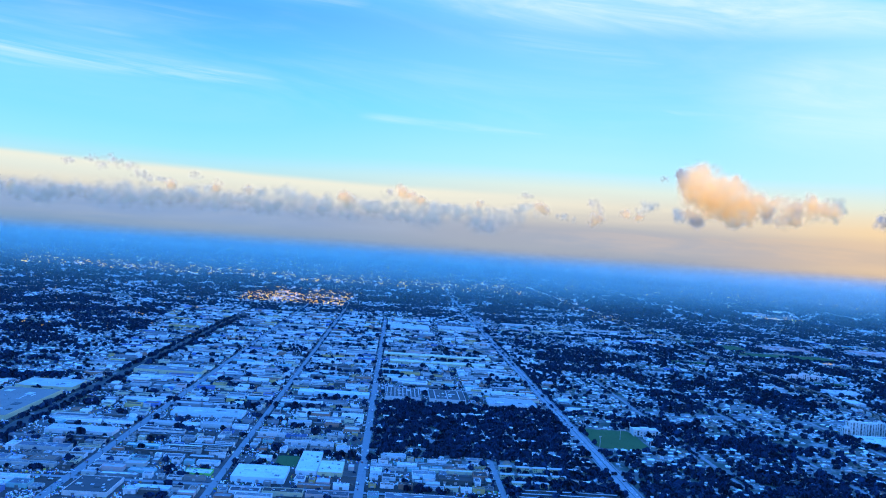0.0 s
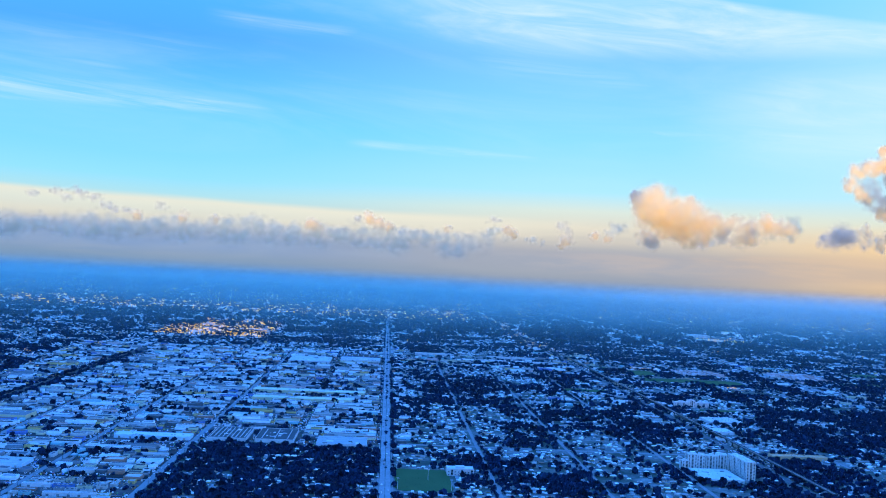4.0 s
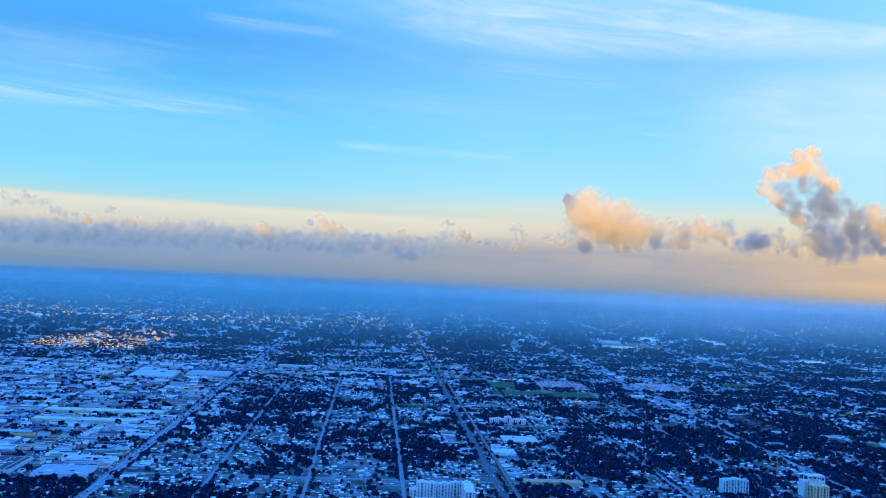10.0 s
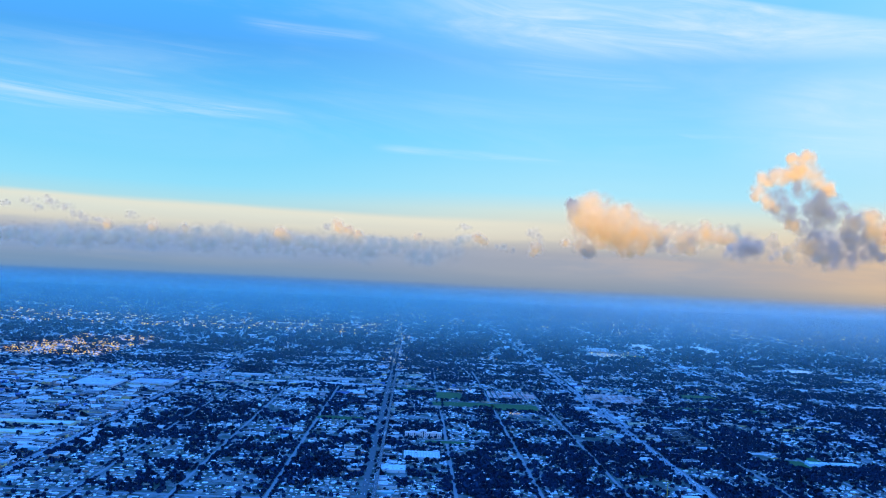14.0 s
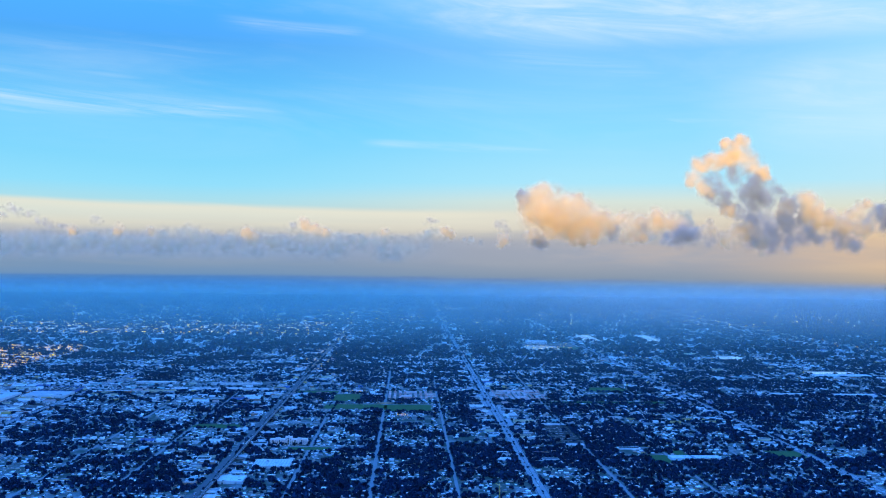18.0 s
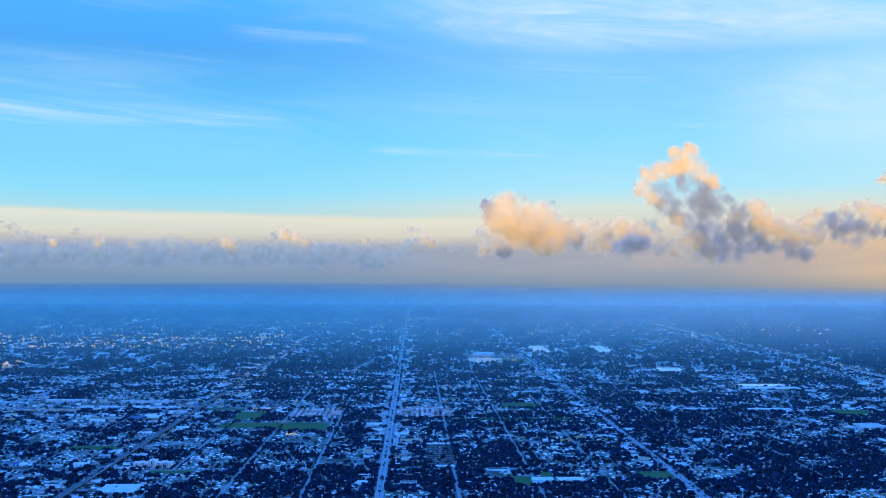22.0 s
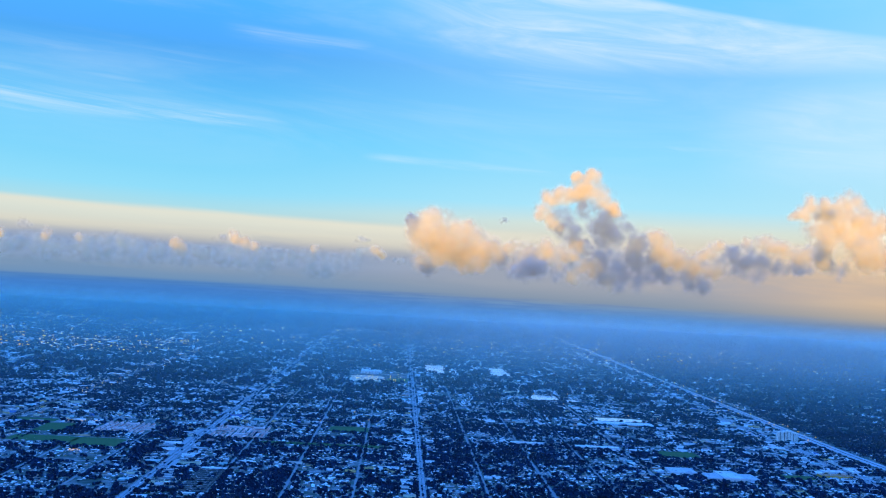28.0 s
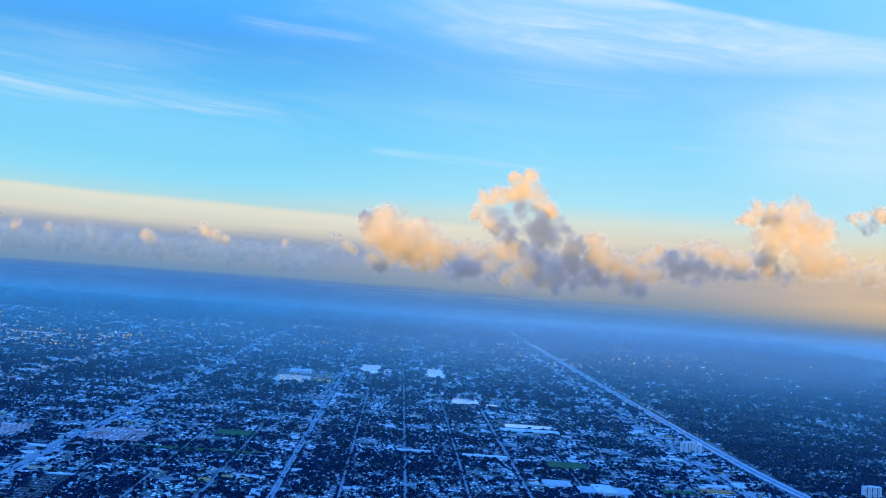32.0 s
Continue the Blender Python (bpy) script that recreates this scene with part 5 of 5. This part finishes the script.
# ---- clouds: heaps of puffs, lit by a sun under the horizon ----
def puffs(name, lobes, coat, ob, centre, r, wide=1.0):
    """One mass of vapour flakes: each lobe has a broad core and smaller billows on it; the flakes are shaded as the round billows that they fill."""
    vs, ns = [], []
    for x, z, rad in lobes:
        heart = Vector((x - centre[0], r.uniform(-0.5, 0.5) * rad, z - centre[1]))
        rad = 1.85 * rad + 5.0
        billows = [(heart, rad * 0.6, 9)]
        for i in range(8):
            d = Vector((r.normal(), r.normal() * 0.8 - 0.3, r.normal() + 0.2)).normalized()
            billows.append((heart + Vector((d.x * wide, d.y, d.z / wide ** 0.5)) * rad * r.uniform(0.35, 0.8), rad * r.uniform(0.28, 0.5), 5))
        for mid, big, many in billows:
            lean = (mid - heart) / rad
            for i in range(many):
                d = Vector(r.normal(size=3)).normalized()
                c = mid + d * big * r.uniform(0.1, 0.7)
                w = Vector((0.15 + r.normal() * 0.2, -1, r.normal() * 0.2)).normalized()
                e = w.cross(Vector((r.normal(), 0, 1))).normalized()
                g = w.cross(e)
                s = big * r.uniform(0.85, 1.6)
                vs += [c + (e * a + g * b) * s for a, b in ((-1, -1), (1, -1), (1, 1), (-1, 1))]
                ns += [(d * 0.3 + lean * 0.75 + Vector((0, -0.8, 0.1))).normalized()] * 4
    me = mesh(name, vs, np.arange(len(vs)).reshape(-1, 4).tolist(), coat)
    me.uv_layers.new().data.foreach_set("uv", np.tile([0.0, 0, 1, 0, 1, 1, 0, 1], len(vs) // 4))
    me.shade_smooth()
    me.normals_split_custom_set_from_vertices([tuple(q) for q in ns])
    tagged(part(name, me, ob), kind="stuff")


def cloud(label, y, lobes, grey, seed, thin=(), coat=m_shaded, wide=1.0):
    """x, z, radius of the bright masses at the depth y, of the grey ones before them with shade in their colour, and of
    torn wisps.
    """
    r = np.random.default_rng(seed)
    centre = (lobes[0][0], min(q[1] for q in lobes))
    ob = thing("cloud", label, "cloud", "cumulus clouds over the far suburbs", Matrix.Translation((centre[0], y, centre[1])))
    puffs("cloud_body", lobes, m_wisp, ob, centre, r)
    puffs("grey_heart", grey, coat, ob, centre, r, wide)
    if thin:
        puffs("cloud_fringe", thin, m_thin, ob, centre, r, wide)
    return ob


cloud('tall torn cumulus tower, peach rim round a grey heart', 2100,
      [(1086, 434, 7), (1120, 439, 9), (1101, 420, 12), (1093, 401, 11), (1123, 406, 14), (1148, 390, 12), (1160, 374, 11), (1172, 362, 6), (1057, 388, 12), (1032, 382, 11), (1017, 363, 10), (1011, 347, 7), (1039, 339, 9), (1049, 324, 7), (1076, 395, 10), (1088, 297, 9), (1101, 282, 7), (1258, 310, 14), (1270, 294, 16), (1282, 279, 15), (1291, 264, 12), (1217, 299, 10), (1210, 280, 10), (1319, 262, 12), (1343, 258, 15), (1307, 274, 10), (1132, 241, 12), (1107, 241, 10), (1053, 247, 9), (1095, 224, 12), (1162, 215, 10), (1379, 248, 15)],
      [(1063, 348, 11), (1073, 330, 16), (1054, 318, 10), (1088, 312, 12), (1102, 295, 11), (1113, 281, 10), (1129, 337, 16), (1153, 344, 16), (1177, 332, 16), (1194, 330, 8), (1147, 317, 18), (1171, 311, 13), (1141, 298, 11), (1104, 369, 11), (1129, 372, 8), (1148, 281, 10), (1224, 304, 13), (1230, 290, 12), (1160, 254, 18), (1195, 261, 19), (1225, 267, 19), (1148, 228, 16), (1184, 229, 18), (1219, 230, 18), (1255, 235, 16), (1290, 231, 13), (1326, 227, 11), (1243, 259, 17), (1134, 262, 10), (993, 238, 15), (1017, 237, 13), (970, 227, 12), (1059, 231, 11), (1361, 221, 11)], 3)
cloud('heaped peach cumulus with a bright face', 2900,
      [(761, 377, 27), (740, 342, 31), (782, 348, 38), (817, 319, 45), (842, 349, 24), (860, 315, 38), (903, 299, 31), (792, 297, 34), (843, 286, 31), (928, 287, 24), (732, 304, 24), (962, 295, 21), (1005, 306, 17), (1048, 285, 22), (1098, 299, 21), (1107, 320, 12), (1141, 292, 21), (1183, 293, 19), (733, 246, 15), (1014, 251, 15), (1065, 256, 15), (912, 256, 17), (861, 252, 15), (784, 257, 17)],
      [(701, 366, 14), (710, 346, 12), (691, 381, 8), (1065, 267, 15), (973, 266, 15), (754, 235, 15)], 4)
cloud('large rounded cumulus glowing peach', 2330,
      [(1672, 421, 13), (1737, 434, 16), (1708, 422, 13), (1764, 421, 16), (1787, 404, 16), (1822, 396, 16), (1832, 378, 13), (1687, 389, 20), (1727, 384, 25), (1773, 375, 28), (1811, 358, 24), (1709, 351, 22), (1752, 341, 26), (1802, 325, 24), (1842, 315, 18), (1873, 321, 11), (1886, 303, 11), (1857, 287, 16), (1812, 283, 18), (1778, 297, 18), (1647, 402, 11), (1631, 396, 7), (1688, 323, 14), (1922, 285, 16), (1947, 300, 16), (1703, 291, 12), (1888, 419, 7), (1914, 424, 8), (1946, 431, 11), (1963, 422, 9), (1992, 431, 12)],
      [(1692, 405, 9), (1712, 400, 8), (1692, 316, 16), (1706, 297, 14), (1673, 301, 12), (1719, 283, 10), (1746, 272, 10), (1649, 275, 12), (1917, 396, 8), (1938, 405, 9)], 5)
cloud('low grey cumulus bank with lit crests', 2130,
      [(1401, 303, 8), (1384, 290, 10), (1361, 279, 8), (1495, 316, 11), (1514, 305, 13), (1538, 297, 13), (1562, 291, 13), (1586, 289, 12), (1460, 313, 7), (1325, 282, 8), (1350, 263, 8), (1295, 283, 11), (1276, 294, 12)],
      [(1425, 291, 11), (1443, 286, 14), (1461, 279, 16), (1484, 273, 18), (1450, 262, 13), (1508, 266, 14), (1403, 270, 11), (1538, 264, 12), (1567, 264, 11), (1368, 256, 11), (1334, 249, 9)], 6)
far = np.random.default_rng(8)
filler = [(x + far.uniform(-20, 20), 250 + far.uniform(-22, 26), far.uniform(26, 46)) for x in np.arange(-2500, 300, 64)]
cloud('long far bank of grey cumulus with a few peach crests', 4750,
      [(-1457, 322, 17), (-1224, 323, 20), (-1063, 311, 14), (-569, 310, 23), (-538, 289, 17), (-276, 356, 23), (-228, 336, 20), (-178, 319, 17), (126, 323, 14), (-2285, 265, 14), (429, 329, 17), (460, 311, 14), (721, 289, 20), (708, 265, 14), (936, 309, 14), (872, 322, 14)],
      [(-2050, 252, 26), (-1934, 257, 29), (-2252, 209, 20), (-2164, 207, 23), (-1815, 225, 32), (-1698, 218, 32), (-2077, 207, 32), (-1553, 243, 32), (-1438, 265, 35), (-1352, 286, 35), (-1265, 291, 35), (-1147, 271, 32), (-1032, 293, 29), (-946, 307, 29), (-859, 313, 32), (-771, 290, 29), (-654, 281, 29), (-537, 277, 26), (-421, 277, 26), (-336, 303, 23), (-190, 293, 26), (-103, 290, 23), (-16, 290, 23), (99, 292, 23), (187, 287, 20), (386, 332, 23), (336, 308, 20), (446, 304, 20), (563, 283, 17), (989, 371, 20), (962, 348, 17), (1137, 326, 26), (1425, 317, 26)] + filler, 7,
      [(-2008, 401, 14), (-1872, 422, 17), (-1838, 395, 17), (-1785, 433, 17), (-1752, 415, 17), (-1692, 399, 17), (-1634, 359, 17), (-1572, 349, 17), (-1343, 367, 17), (-1501, 336, 14), (-339, 352, 14), (354, 379, 14), (701, 368, 17), (737, 347, 14), (1043, 513, 12)], coat=m_far, wide=1.9)

# ---- haze: added tinted sheets stand in for aerial haze, denser with distance ----
haze = thing("haze", "tinted sheets standing in for blue distance haze", "mist", kind="stuff")
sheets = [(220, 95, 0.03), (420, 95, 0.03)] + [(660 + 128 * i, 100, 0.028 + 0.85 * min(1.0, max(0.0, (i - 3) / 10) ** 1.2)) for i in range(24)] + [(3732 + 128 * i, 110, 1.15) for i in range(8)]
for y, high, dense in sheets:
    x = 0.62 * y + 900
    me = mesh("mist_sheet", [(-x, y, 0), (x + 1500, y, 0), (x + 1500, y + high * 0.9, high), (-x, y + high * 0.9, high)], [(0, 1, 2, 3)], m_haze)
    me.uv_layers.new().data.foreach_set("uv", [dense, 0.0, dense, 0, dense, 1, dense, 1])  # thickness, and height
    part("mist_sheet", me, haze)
